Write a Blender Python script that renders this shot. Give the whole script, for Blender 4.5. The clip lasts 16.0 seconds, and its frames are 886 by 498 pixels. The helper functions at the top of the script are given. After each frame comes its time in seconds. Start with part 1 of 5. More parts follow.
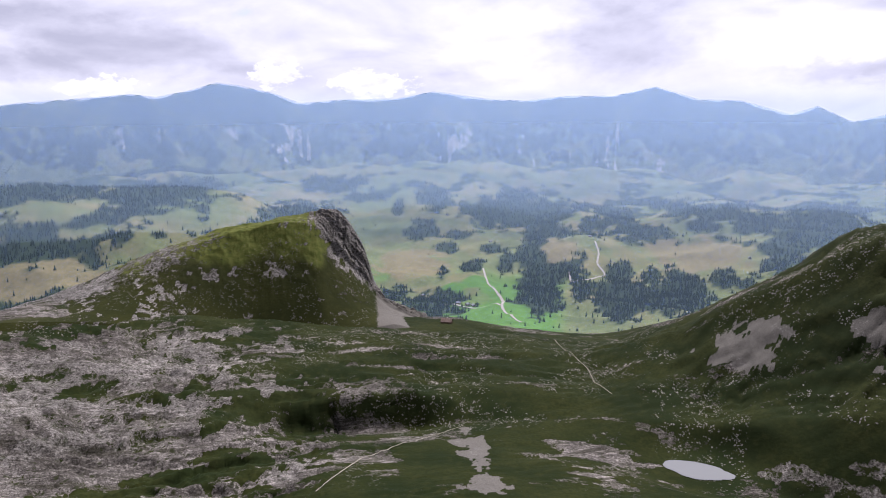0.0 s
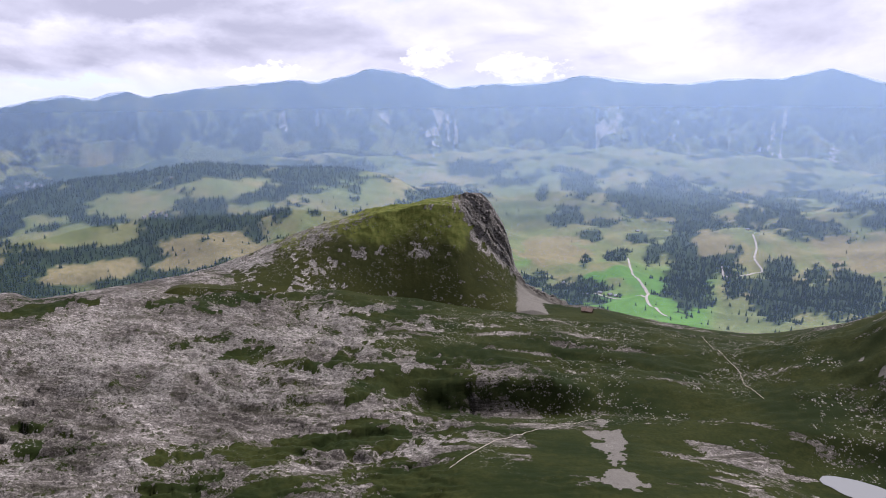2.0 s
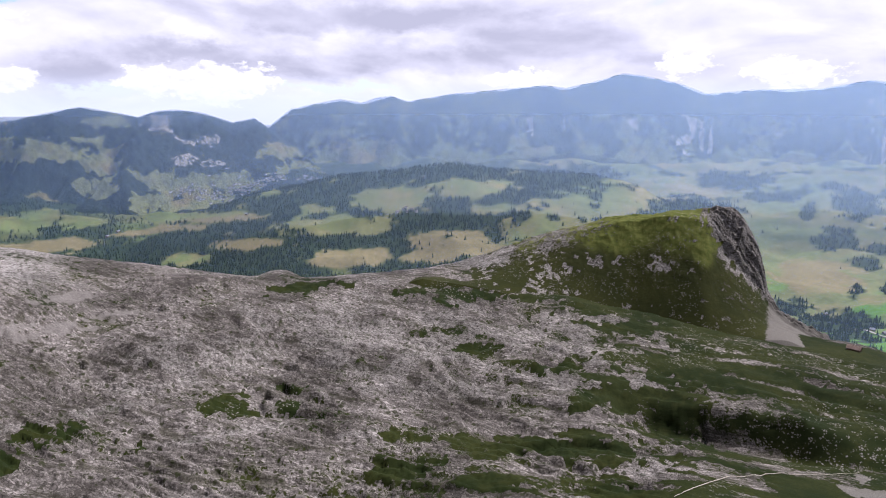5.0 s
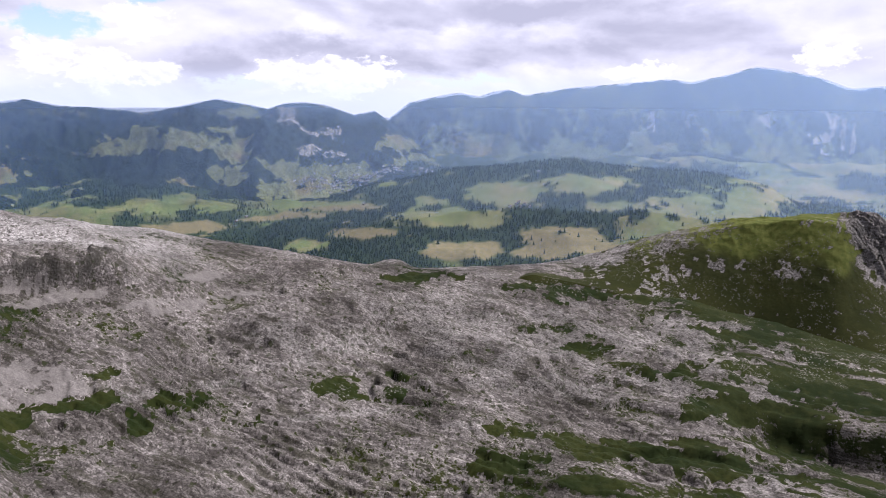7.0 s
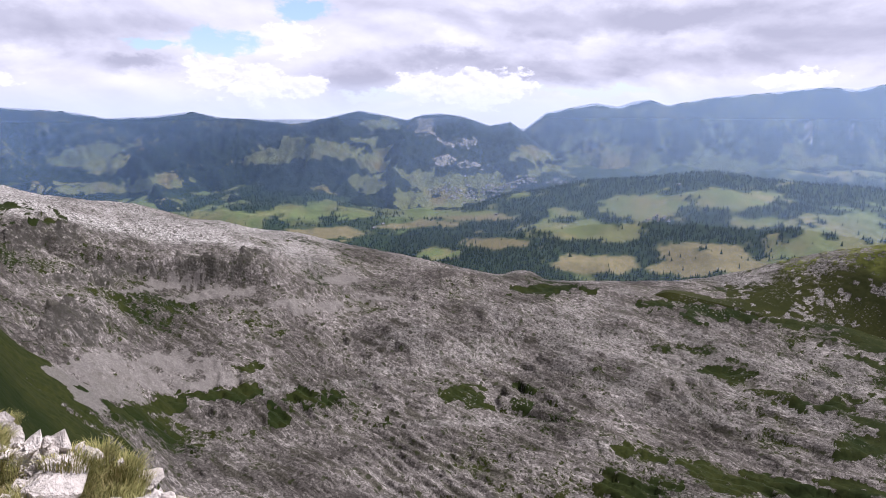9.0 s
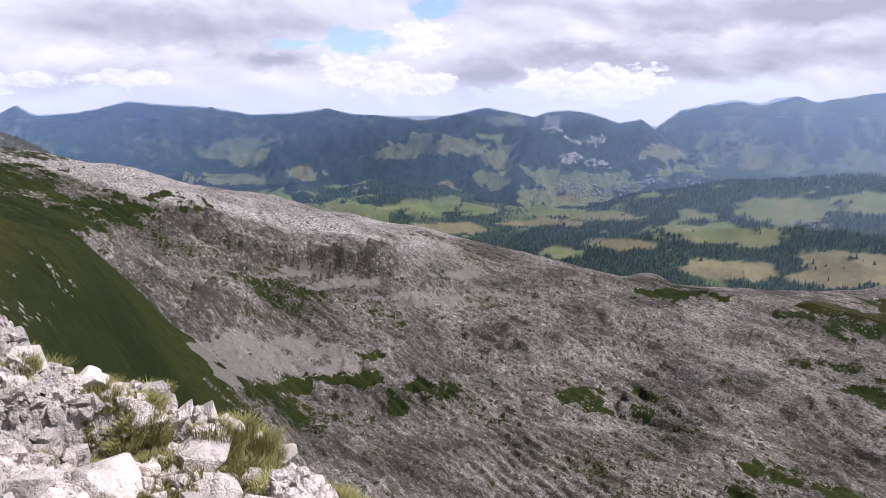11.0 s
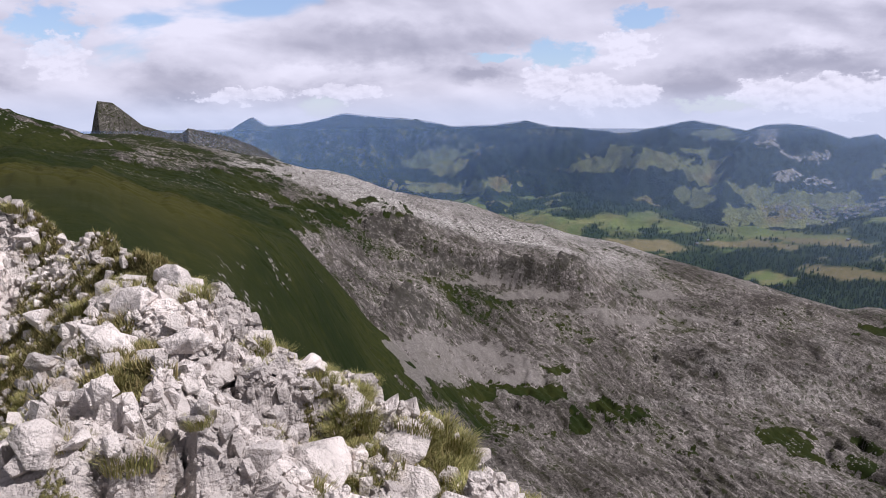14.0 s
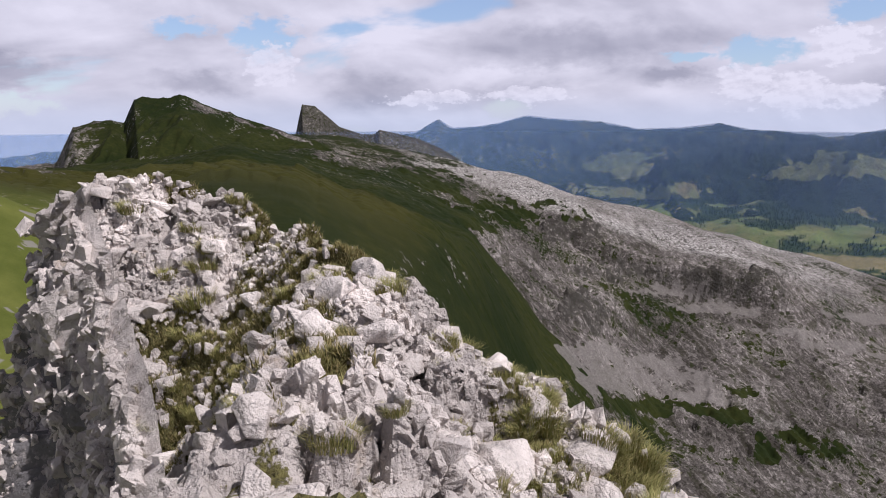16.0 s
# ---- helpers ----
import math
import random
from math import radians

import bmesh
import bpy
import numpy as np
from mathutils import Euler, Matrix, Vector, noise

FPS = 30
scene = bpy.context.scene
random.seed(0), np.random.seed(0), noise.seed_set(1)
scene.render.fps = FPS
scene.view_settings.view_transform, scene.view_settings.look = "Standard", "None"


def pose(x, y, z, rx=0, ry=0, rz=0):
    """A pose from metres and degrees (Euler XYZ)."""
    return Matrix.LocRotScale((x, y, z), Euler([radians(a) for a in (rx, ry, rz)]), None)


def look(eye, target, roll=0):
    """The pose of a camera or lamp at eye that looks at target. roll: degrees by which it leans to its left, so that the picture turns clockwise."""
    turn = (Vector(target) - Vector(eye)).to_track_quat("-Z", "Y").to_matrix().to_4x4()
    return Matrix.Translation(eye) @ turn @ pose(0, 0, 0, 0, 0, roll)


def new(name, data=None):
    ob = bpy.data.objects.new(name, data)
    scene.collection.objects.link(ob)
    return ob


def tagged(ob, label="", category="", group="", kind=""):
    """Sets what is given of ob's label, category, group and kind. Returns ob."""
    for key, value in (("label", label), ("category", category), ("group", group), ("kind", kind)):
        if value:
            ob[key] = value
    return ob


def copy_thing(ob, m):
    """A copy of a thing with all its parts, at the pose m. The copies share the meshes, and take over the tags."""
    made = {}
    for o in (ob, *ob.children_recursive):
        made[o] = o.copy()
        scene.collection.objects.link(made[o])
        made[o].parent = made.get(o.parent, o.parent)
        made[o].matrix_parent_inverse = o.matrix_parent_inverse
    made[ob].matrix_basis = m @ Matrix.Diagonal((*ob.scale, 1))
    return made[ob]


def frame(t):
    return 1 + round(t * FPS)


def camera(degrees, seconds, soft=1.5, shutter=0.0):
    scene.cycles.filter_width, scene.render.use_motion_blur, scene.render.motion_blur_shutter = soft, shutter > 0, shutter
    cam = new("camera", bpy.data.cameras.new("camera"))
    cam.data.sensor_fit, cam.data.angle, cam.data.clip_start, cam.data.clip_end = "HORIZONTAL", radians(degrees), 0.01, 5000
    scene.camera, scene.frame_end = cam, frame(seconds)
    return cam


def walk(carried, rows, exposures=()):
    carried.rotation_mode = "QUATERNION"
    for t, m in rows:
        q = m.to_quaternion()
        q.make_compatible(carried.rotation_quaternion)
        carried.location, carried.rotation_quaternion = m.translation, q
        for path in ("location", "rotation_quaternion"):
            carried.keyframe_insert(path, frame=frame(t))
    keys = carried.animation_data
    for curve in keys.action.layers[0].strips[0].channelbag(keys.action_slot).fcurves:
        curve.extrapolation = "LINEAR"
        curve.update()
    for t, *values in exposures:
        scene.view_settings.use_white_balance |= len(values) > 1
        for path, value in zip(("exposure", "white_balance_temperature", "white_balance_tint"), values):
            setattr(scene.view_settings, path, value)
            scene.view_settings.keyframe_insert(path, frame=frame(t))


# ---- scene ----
# Eye height is z = 0; bearings are in degrees, turning left from +y.
cam = camera(65.26, 16.0, soft=1.0)
PATH = [
    (0.0, 0.000, 0.450, 0.000, 78.50, 0.29, -0.06),
    (0.5, -0.024, 0.449, 0.000, 78.44, 0.46, 3.05),
    (1.0, -0.050, 0.447, 0.000, 78.39, 0.31, 6.31),
    (1.5, -0.071, 0.444, 0.001, 77.99, 0.31, 9.01),
    (2.0, -0.094, 0.439, 0.001, 77.32, 0.41, 11.88),
    (2.5, -0.117, 0.433, 0.002, 77.10, 0.29, 14.92),
    (3.0, -0.141, 0.426, 0.003, 77.76, 0.13, 17.90),
    (3.5, -0.163, 0.417, 0.004, 78.00, 0.17, 20.71),
    (4.0, -0.189, 0.406, 0.006, 78.11, 0.62, 23.93),
    (4.5, -0.222, 0.388, 0.010, 78.16, -0.05, 28.15),
    (5.0, -0.253, 0.368, 0.016, 77.84, 0.05, 31.78),
    (7.5, -0.335, 0.303, 0.025, 77.42, -0.19, 43.62),
    (8.0, -0.343, 0.291, 0.009, 77.64, 0.04, 46.40),
    (8.5, -0.361, 0.273, 0.012, 78.06, 0.06, 49.44),
    (9.0, -0.368, 0.267, 0.004, 78.20, 0.16, 52.25),
    (11.5, -0.402, 0.201, -0.008, 78.15, 0.15, 64.97),
    (12.0, -0.402, 0.198, -0.006, 78.47, 0.17, 67.30),
    (12.5, -0.402, 0.203, -0.006, 78.60, 0.14, 69.43),
    (13.0, -0.398, 0.174, -0.013, 78.69, -0.44, 72.17),
    (13.5, -0.403, 0.114, -0.007, 78.75, -0.21, 75.02),
    (14.0, -0.410, 0.091, -0.003, 78.99, 0.15, 78.54),
    (14.5, -0.429, 0.065, -0.007, 79.20, 0.14, 82.32),
    (15.0, -0.454, 0.028, -0.011, 79.16, 0.08, 86.34),
    (15.5, -0.459, -0.003, -0.016, 79.15, 0.22, 89.93),
    (16.0, -0.469, -0.033, -0.016, 79.21, 0.17, 93.32),
]
walk(cam, [(r[0], pose(*r[1:])) for r in PATH], exposures=((0.0, 0.58, 5900, 19), (5.0, 0.63, 5880, 19), (8.5, 0.57, 5860, 19), (12.0, 0.38, 5900, 18), (16.0, 0.06, 5960, 18)))
# ---- world and sun ----
SUN_BEARING, SUN_HEIGHT = -22.0, 54.0


def sky():
    w = bpy.data.worlds.new("sky")
    scene.world = w
    w.use_nodes = True
    nt = w.node_tree
    nt.nodes.clear()
    N = lambda k: nt.nodes.new(k)

    def put(socket, value):
        if isinstance(value, bpy.types.NodeSocket):
            nt.links.new(value, socket)
        else:
            socket.default_value = value

    def calc(op, a, b=0.0, c=0.0):
        m = N("ShaderNodeMath")
        m.operation = op
        for s, v in zip(m.inputs, (a, b, c)):
            put(s, v)
        return m.outputs[0]

    def vec(op, a, b=None, c=None):
        m = N("ShaderNodeVectorMath")
        m.operation = op
        for s, v in zip(m.inputs, (a, b, c)):
            if v is not None:
                put(s, v)
        return m.outputs["Value" if op in ("LENGTH", "DOT_PRODUCT") else "Vector"]

    def ramp(v, lo, hi, a=0.0, b=1.0, kind="SMOOTHSTEP"):
        m = N("ShaderNodeMapRange")
        m.interpolation_type = kind
        for key, x in (("Value", v), ("From Min", lo), ("From Max", hi), ("To Min", a), ("To Max", b)):
            put(m.inputs[key], x)
        return m.outputs["Result"]

    def blend(f, a, b):
        m = N("ShaderNodeMix")
        m.data_type = "RGBA"
        for key, v in (("Factor", f), ("A", a), ("B", b)):
            put([q for q in m.inputs if q.name == key and q.enabled][0], (*v, 1) if isinstance(v, tuple) else v)
        return [q for q in m.outputs if q.enabled][0]

    def billows(place, detail, rough, out="Fac", distort=0.0):
        nz = N("ShaderNodeTexNoise")
        for key, v in (("Scale", 1.0), ("Detail", detail), ("Roughness", rough), ("Distortion", distort)):
            nz.inputs[key].default_value = v
        put(nz.inputs["Vector"], place)
        return nz.outputs[out]

    tex = N("ShaderNodeTexSky")
    tex.sky_type, tex.sun_disc = "NISHITA", False
    tex.sun_elevation, tex.sun_rotation = radians(SUN_HEIGHT), radians(-SUN_BEARING)
    tex.altitude, tex.air_density, tex.dust_density, tex.ozone_density = 1500, 1.2, 0.6, 2.5
    way = N("ShaderNodeTexCoord").outputs["Generated"]
    sep = N("ShaderNodeSeparateXYZ")
    put(sep.inputs[0], way)
    # bearing and height of the line of sight, in degrees
    bearing = calc("MULTIPLY", calc("ARCTAN2", calc("MULTIPLY", sep.outputs["X"], -1.0), sep.outputs["Y"]), 57.2958)
    height = calc("MULTIPLY", calc("ARCSINE", sep.outputs["Z"]), 57.2958)
    join = N("ShaderNodeCombineXYZ")
    put(join.inputs["X"], bearing)
    put(join.inputs["Y"], height)
    flat = join.outputs["Vector"]
    warp = billows(vec("MULTIPLY", flat, (0.42, 0.75, 0)), 5, 0.6, "Color")
    place = vec("MULTIPLY_ADD", vec("SUBTRACT", warp, (0.5, 0.5, 0.5)), (4.2, 2.6, 0), flat)
    # relief: tops catch the light, undersides stay grey
    here = billows(vec("MULTIPLY", flat, (0.075, 0.19, 0)), 6, 0.46, "Fac", 0.4)
    above = billows(vec("MULTIPLY_ADD", flat, (0.075, 0.19, 0), (-0.04, 0.15, 0)), 6, 0.46, "Fac", 0.4)
    relief = calc("SUBTRACT", here, above)
    fine = billows(vec("MULTIPLY", flat, (0.8, 1.25, 0)), 6, 0.6)
    crown = calc("SUBTRACT", fine, billows(vec("MULTIPLY_ADD", flat, (0.8, 1.25, 0), (-0.12, 0.38, 0)), 6, 0.6))
    broad = billows(vec("MULTIPLY", flat, (0.05, 0.13, 0)), 4, 0.5)

    def banks(*spots):
        best = None
        for a, e, da, de in spots:
            d = calc("SUBTRACT", 1.0, vec("LENGTH", vec("MULTIPLY_ADD", place, (1 / da, 1 / de, 0), (-a / da, -e / de, 0))))
            best = d if best is None else calc("MAXIMUM", best, d)
        return best

    # bearing, height and half sizes of the grey undersides, the white heads and the blue gaps
    grey = banks((23.8, 4.6, 11, 2.3), (-14.4, 5.3, 5.5, 3.2), (33.7, 3.3, 15, 1.5), (41.8, 2.8, 9, 1.3), (59.0, 2.0, 3.6, 1.7), (40, 6.2, 17, 1.6), (52, 3.6, 7, 1.1),
                 (99.3, 2.2, 4.0, 1.7), (82.8, 5.6, 11, 1.7), (-31, 2.4, 6, 1.0), (112, 2.6, 4, 1.0), (75.5, 3.0, 3, 0.7), (125, 3.2, 4, 1.2))
    heads = banks((13.1, 2.7, 2.2, 1.2), (46.4, 1.6, 2.0, 1.2), (49.4, 1.3, 3.9, 1.7),
                  (64.1, 5.1, 2.3, 1.6), (70.5, 2.4, 2.3, 1.7), (67.0, 1.7, 2.6, 1.7), (63.3, 1.3, 2.2, 1.2), (54.2, 1.4, 2.6, 1.4), (94.4, 1.5, 4.0, 0.7), (106.8, 3.9, 2.2, 1.9),
                  (86.5, 1.7, 4.5, 0.8), (5.5, 1.9, 4, 1.2), (26, 1.6, 3, 0.9))
    gaps = banks((69.9, 4.8, 4.3, 1.3), (107.4, 6.0, 3.4, 2.2), (63.2, 7.2, 3.0, 1.2), (113.5, 6.6, 3.0, 1.2), (57, 0.6, 5, 0.7), (40, 0.9, 6, 0.6), (74.5, 4.6, 2.6, 0.7), (126, 1.0, 6, 1.2))
    bright = banks((-4.4, 5.2, 6, 3.4), (-26.6, 4.5, 6.5, 3.0), (40.8, 3.6, 2.6, 1.6), (32.6, 4.3, 3.6, 1.7), (99, 7.5, 6, 3), (119.8, 6.2, 6.5, 2.6), (50, 5.6, 3.2, 1.4), (88, 3.2, 9, 0.9))
    ragged = calc("MULTIPLY", calc("SUBTRACT", fine, 0.5), 1.6)
    head = ramp(calc("ADD", heads, calc("MULTIPLY", ragged, 1.0)), 0.02, 0.30)
    under = ramp(calc("ADD", grey, calc("MULTIPLY", ragged, 0.3)), -0.35, 0.8)
    gap = ramp(calc("ADD", gaps, calc("MULTIPLY", ragged, 0.7)), 0.12, 0.6)
    shade = calc("MULTIPLY_ADD", relief, 2.4, calc("MULTIPLY_ADD", calc("SUBTRACT", broad, 0.5), 0.6, 0.60))
    shade = calc("MULTIPLY_ADD", crown, 0.12, calc("MULTIPLY_ADD", under, -0.5, calc("MULTIPLY_ADD", ramp(bright, -0.3, 0.8), 0.34, shade)))
    lit = calc("MULTIPLY_ADD", relief, 1.0, calc("MULTIPLY_ADD", crown, 1.1, 0.92))
    both = N("ShaderNodeMix")
    for key, v in (("Factor", head), ("A", shade), ("B", lit)):
        put([q for q in both.inputs if q.name == key and q.enabled][0], v)
    tone = blend(ramp(both.outputs["Result"], 0.0, 1.0, 0, 1, "LINEAR"), (3.85, 3.8, 4.4), (7.7, 7.45, 7.9))
    # clouds stand brighter towards the sun, and overhead one sees their grey undersides
    towards = vec("DOT_PRODUCT", way, (-math.sin(radians(SUN_BEARING)), math.cos(radians(SUN_BEARING)), 0.35))
    gain = calc("MULTIPLY", ramp(towards, -0.3, 1.05, 0.97, 1.02, "LINEAR"), ramp(sep.outputs["Z"], 0.14, 0.55, 1.0, 0.24, "LINEAR"))
    scaled = N("ShaderNodeVectorMath")
    scaled.operation = "SCALE"
    put(scaled.inputs[0], tone)
    put(scaled.inputs["Scale"], gain)
    cover = calc("MULTIPLY", ramp(calc("MULTIPLY_ADD", towards, 0.06, here), 0.30, 0.38), calc("SUBTRACT", 1.0, gap))
    cover = calc("MAXIMUM", cover, calc("MULTIPLY", head, calc("SUBTRACT", 1.0, calc("MULTIPLY", gap, 0.3))))
    sky_col = blend(cover, blend(0.35, tex.outputs["Color"], (4.6, 5.6, 7.6)), scaled.outputs["Vector"])
    # thin haze pales the lowest sky
    sky_col = blend(ramp(height, 2.4, -0.6, 0.0, 0.6), sky_col, (5.5, 6.1, 7.3))
    bg, out = N("ShaderNodeBackground"), N("ShaderNodeOutputWorld")
    bg.inputs["Strength"].default_value = 0.1
    put(bg.inputs["Color"], sky_col)
    nt.links.new(bg.outputs["Background"], out.inputs["Surface"])


sky()
lamp = bpy.data.lights.new("sun", "SUN")
lamp.energy, lamp.angle, lamp.color = 5.0, radians(0.8), (1.0, 0.945, 0.87)
sun = new("sun", lamp)
b, h = radians(SUN_BEARING), radians(SUN_HEIGHT)
sun.matrix_world = look((-math.sin(b) * math.cos(h) * 900, math.cos(b) * math.cos(h) * 900, math.sin(h) * 900), (0, 0, 0))

# ---- helpers of the landscape ----


def lattice(ix, iy, seed):
    n = (ix.astype(np.int64) * 374761393 + iy.astype(np.int64) * 668265263 + seed * 974634777) & 0xFFFFFFFF
    n = ((n ^ (n >> 13)) * 1274126177) & 0xFFFFFFFF
    return ((n ^ (n >> 16)) & 0xFFFF) / 32767.5 - 1.0


def vnoise(x, y, seed=0):
    x, y = np.asarray(x, float), np.asarray(y, float)
    ix, iy = np.floor(x), np.floor(y)
    fx, fy = x - ix, y - iy
    ux, uy = fx * fx * fx * (fx * (fx * 6 - 15) + 10), fy * fy * fy * (fy * (fy * 6 - 15) + 10)
    a, b_ = lattice(ix, iy, seed), lattice(ix + 1, iy, seed)
    c, d = lattice(ix, iy + 1, seed), lattice(ix + 1, iy + 1, seed)
    return (a + (b_ - a) * ux) * (1 - uy) + (c + (d - c) * ux) * uy


def fbm(x, y, octaves=4, seed=0, gain=0.5):
    total, amp = 0, 1.0
    for k in range(octaves):
        c, s = math.cos(0.6 * k), math.sin(0.6 * k)
        total = total + amp * vnoise((x * c - y * s) * 2 ** k, (x * s + y * c) * 2 ** k, seed + 17 * k)
        amp *= gain
    return total


def ridged(x, y, octaves=4, seed=0, gain=0.5):
    total, amp = 0, 1.0
    for k in range(octaves):
        c, s = math.cos(0.8 * k), math.sin(0.8 * k)
        total = total + amp * (1 - 2 * np.abs(vnoise((x * c - y * s) * 2 ** k, (x * s + y * c) * 2 ** k, seed + 31 * k)))
        amp *= gain
    return total


def step(v, lo, hi):
    t = np.clip((v - lo) / (hi - lo), 0, 1)
    return t * t * (3 - 2 * t)


def line(x, *knots):
    """A line through (place, value) knots."""
    k = sorted(knots)
    return np.interp(x, [p[0] for p in k], [p[1] for p in k])


def soft(x, *knots, width=1.2):
    """The same, rounded off."""
    return sum(line(x + d * width, *knots) for d in (-1, -0.5, 0, 0.5, 1)) / 5


def slope(el):
    return np.tan(np.radians(el))


def sheet(name, X, Y, Z, material, attrs=(), closed=False):
    """A grid of quads through the arrays X, Y, Z (rows, columns), with float attributes."""
    n, m = X.shape
    verts = np.stack([X, Y, Z], -1).reshape(-1, 3).astype(np.float32)
    i = np.arange(n - 1)[:, None] * m
    j = np.arange(m if closed else m - 1)[None, :]
    k = (j + 1) % m
    quads = np.stack([i + j, i + k, i + m + k, i + m + j], -1).reshape(-1, 4)[:, ::-1]
    me = bpy.data.meshes.new(name)
    me.vertices.add(len(verts))
    me.vertices.foreach_set("co", verts.ravel())
    me.loops.add(quads.size)
    me.loops.foreach_set("vertex_index", quads.astype(np.int32).ravel())
    me.polygons.add(len(quads))
    me.polygons.foreach_set("loop_start", np.arange(0, quads.size, 4, dtype=np.int32))
    me.polygons.foreach_set("use_smooth", np.ones(len(quads), bool))
    me.update(calc_edges=True)
    for key, values in attrs:
        at = me.attributes.new(key, "FLOAT", "POINT")
        at.data.foreach_set("value", np.ascontiguousarray(values, dtype=np.float32).ravel())
    me.materials.append(material)
    return new(name, me)


def polar(az, r):
    A, R = np.meshgrid(az, r)
    a = np.radians(A)
    return A, R, -np.sin(a) * R, np.cos(a) * R


# ---- materials ----


class Nodes:
    """A short way to write a node material."""

    def __init__(self, name, rough=0.9, spec=0.05):
        self.mat = bpy.data.materials.new(name)
        self.mat.use_nodes = True
        self.nt = self.mat.node_tree
        self.bsdf = self.nt.nodes["Principled BSDF"]
        self.bsdf.inputs["Roughness"].default_value = rough
        self.bsdf.inputs["Specular IOR Level"].default_value = spec
        self.geo = self.add("ShaderNodeNewGeometry")

    def add(self, kind):
        return self.nt.nodes.new(kind)

    def put(self, socket, value):
        if isinstance(value, bpy.types.NodeSocket):
            self.nt.links.new(value, socket)
        elif isinstance(value, (tuple, list)) and len(value) == 3 and socket.type == "RGBA":
            socket.default_value = (*value, 1)
        else:
            socket.default_value = value

    def noise(self, size, detail=5, rough=0.55, stretch=(1, 1, 1), distort=0.0, turn=0.0):
        """Noise whose main forms are `size` metres across."""
        mp, nz = self.add("ShaderNodeMapping"), self.add("ShaderNodeTexNoise")
        mp.vector_type = "TEXTURE"
        mp.inputs["Scale"].default_value = [size / s for s in stretch]
        mp.inputs["Rotation"].default_value = (0, 0, radians(turn))
        self.put(mp.inputs["Vector"], self.geo.outputs["Position"])
        self.put(nz.inputs["Vector"], mp.outputs["Vector"])
        for key, v in (("Scale", 1.0), ("Detail", detail), ("Roughness", rough), ("Distortion", distort)):
            nz.inputs[key].default_value = v
        return nz.outputs["Fac"]

    def cells(self, size, feature="F1", stretch=(1, 1, 1)):
        mp, vo = self.add("ShaderNodeMapping"), self.add("ShaderNodeTexVoronoi")
        mp.inputs["Scale"].default_value = [s / size for s in stretch]
        vo.feature = feature
        self.put(mp.inputs["Vector"], self.geo.outputs["Position"])
        self.put(vo.inputs["Vector"], mp.outputs["Vector"])
        vo.inputs["Scale"].default_value = 1.0
        return vo.outputs["Distance"]

    def pieces(self, size, stretch=(1, 1, 1)):
        """Broken stones: a random tone for each, and the way from its edge."""
        mp, one, two = self.add("ShaderNodeMapping"), self.add("ShaderNodeTexVoronoi"), self.add("ShaderNodeTexVoronoi")
        mp.inputs["Scale"].default_value = [s / size for s in stretch]
        self.put(mp.inputs["Vector"], self.geo.outputs["Position"])
        two.feature = "DISTANCE_TO_EDGE"
        for v in (one, two):
            self.put(v.inputs["Vector"], mp.outputs["Vector"])
            v.inputs["Scale"].default_value = 1.0
        sep = self.add("ShaderNodeSeparateColor")
        self.put(sep.inputs[0], one.outputs["Color"])
        return sep.outputs[0], two.outputs["Distance"]

    def attr(self, name):
        at = self.add("ShaderNodeAttribute")
        at.attribute_name = name
        return at.outputs["Fac"]

    def math(self, op, a, b=0.0, c=0.0):
        m = self.add("ShaderNodeMath")
        m.operation = op
        for s, v in zip(m.inputs, (a, b, c)):
            self.put(s, v)
        return m.outputs[0]

    def ramp(self, v, lo, hi, a=0.0, b=1.0):
        m = self.add("ShaderNodeMapRange")
        m.interpolation_type = "SMOOTHSTEP"
        for key, x in (("Value", v), ("From Min", lo), ("From Max", hi), ("To Min", a), ("To Max", b)):
            self.put(m.inputs[key], x)
        return m.outputs["Result"]

    def mix(self, f, a, b, blend="MIX"):
        m = self.add("ShaderNodeMix")
        m.data_type, m.blend_type = "RGBA", blend
        for key, v in (("Factor", f), ("A", a), ("B", b)):
            s = [q for q in m.inputs if q.name == key and q.enabled][0]
            self.put(s, v)
        return [q for q in m.outputs if q.enabled][0]

    def bump(self, height, strength, distance):
        n = self.add("ShaderNodeBump")
        self.put(n.inputs["Strength"], strength)
        n.inputs["Distance"].default_value = distance
        self.put(n.inputs["Height"], height)
        self.put(self.bsdf.inputs["Normal"], n.outputs["Normal"])

    def colour(self, c):
        self.put(self.bsdf.inputs["Base Color"], c)
        return self.mat


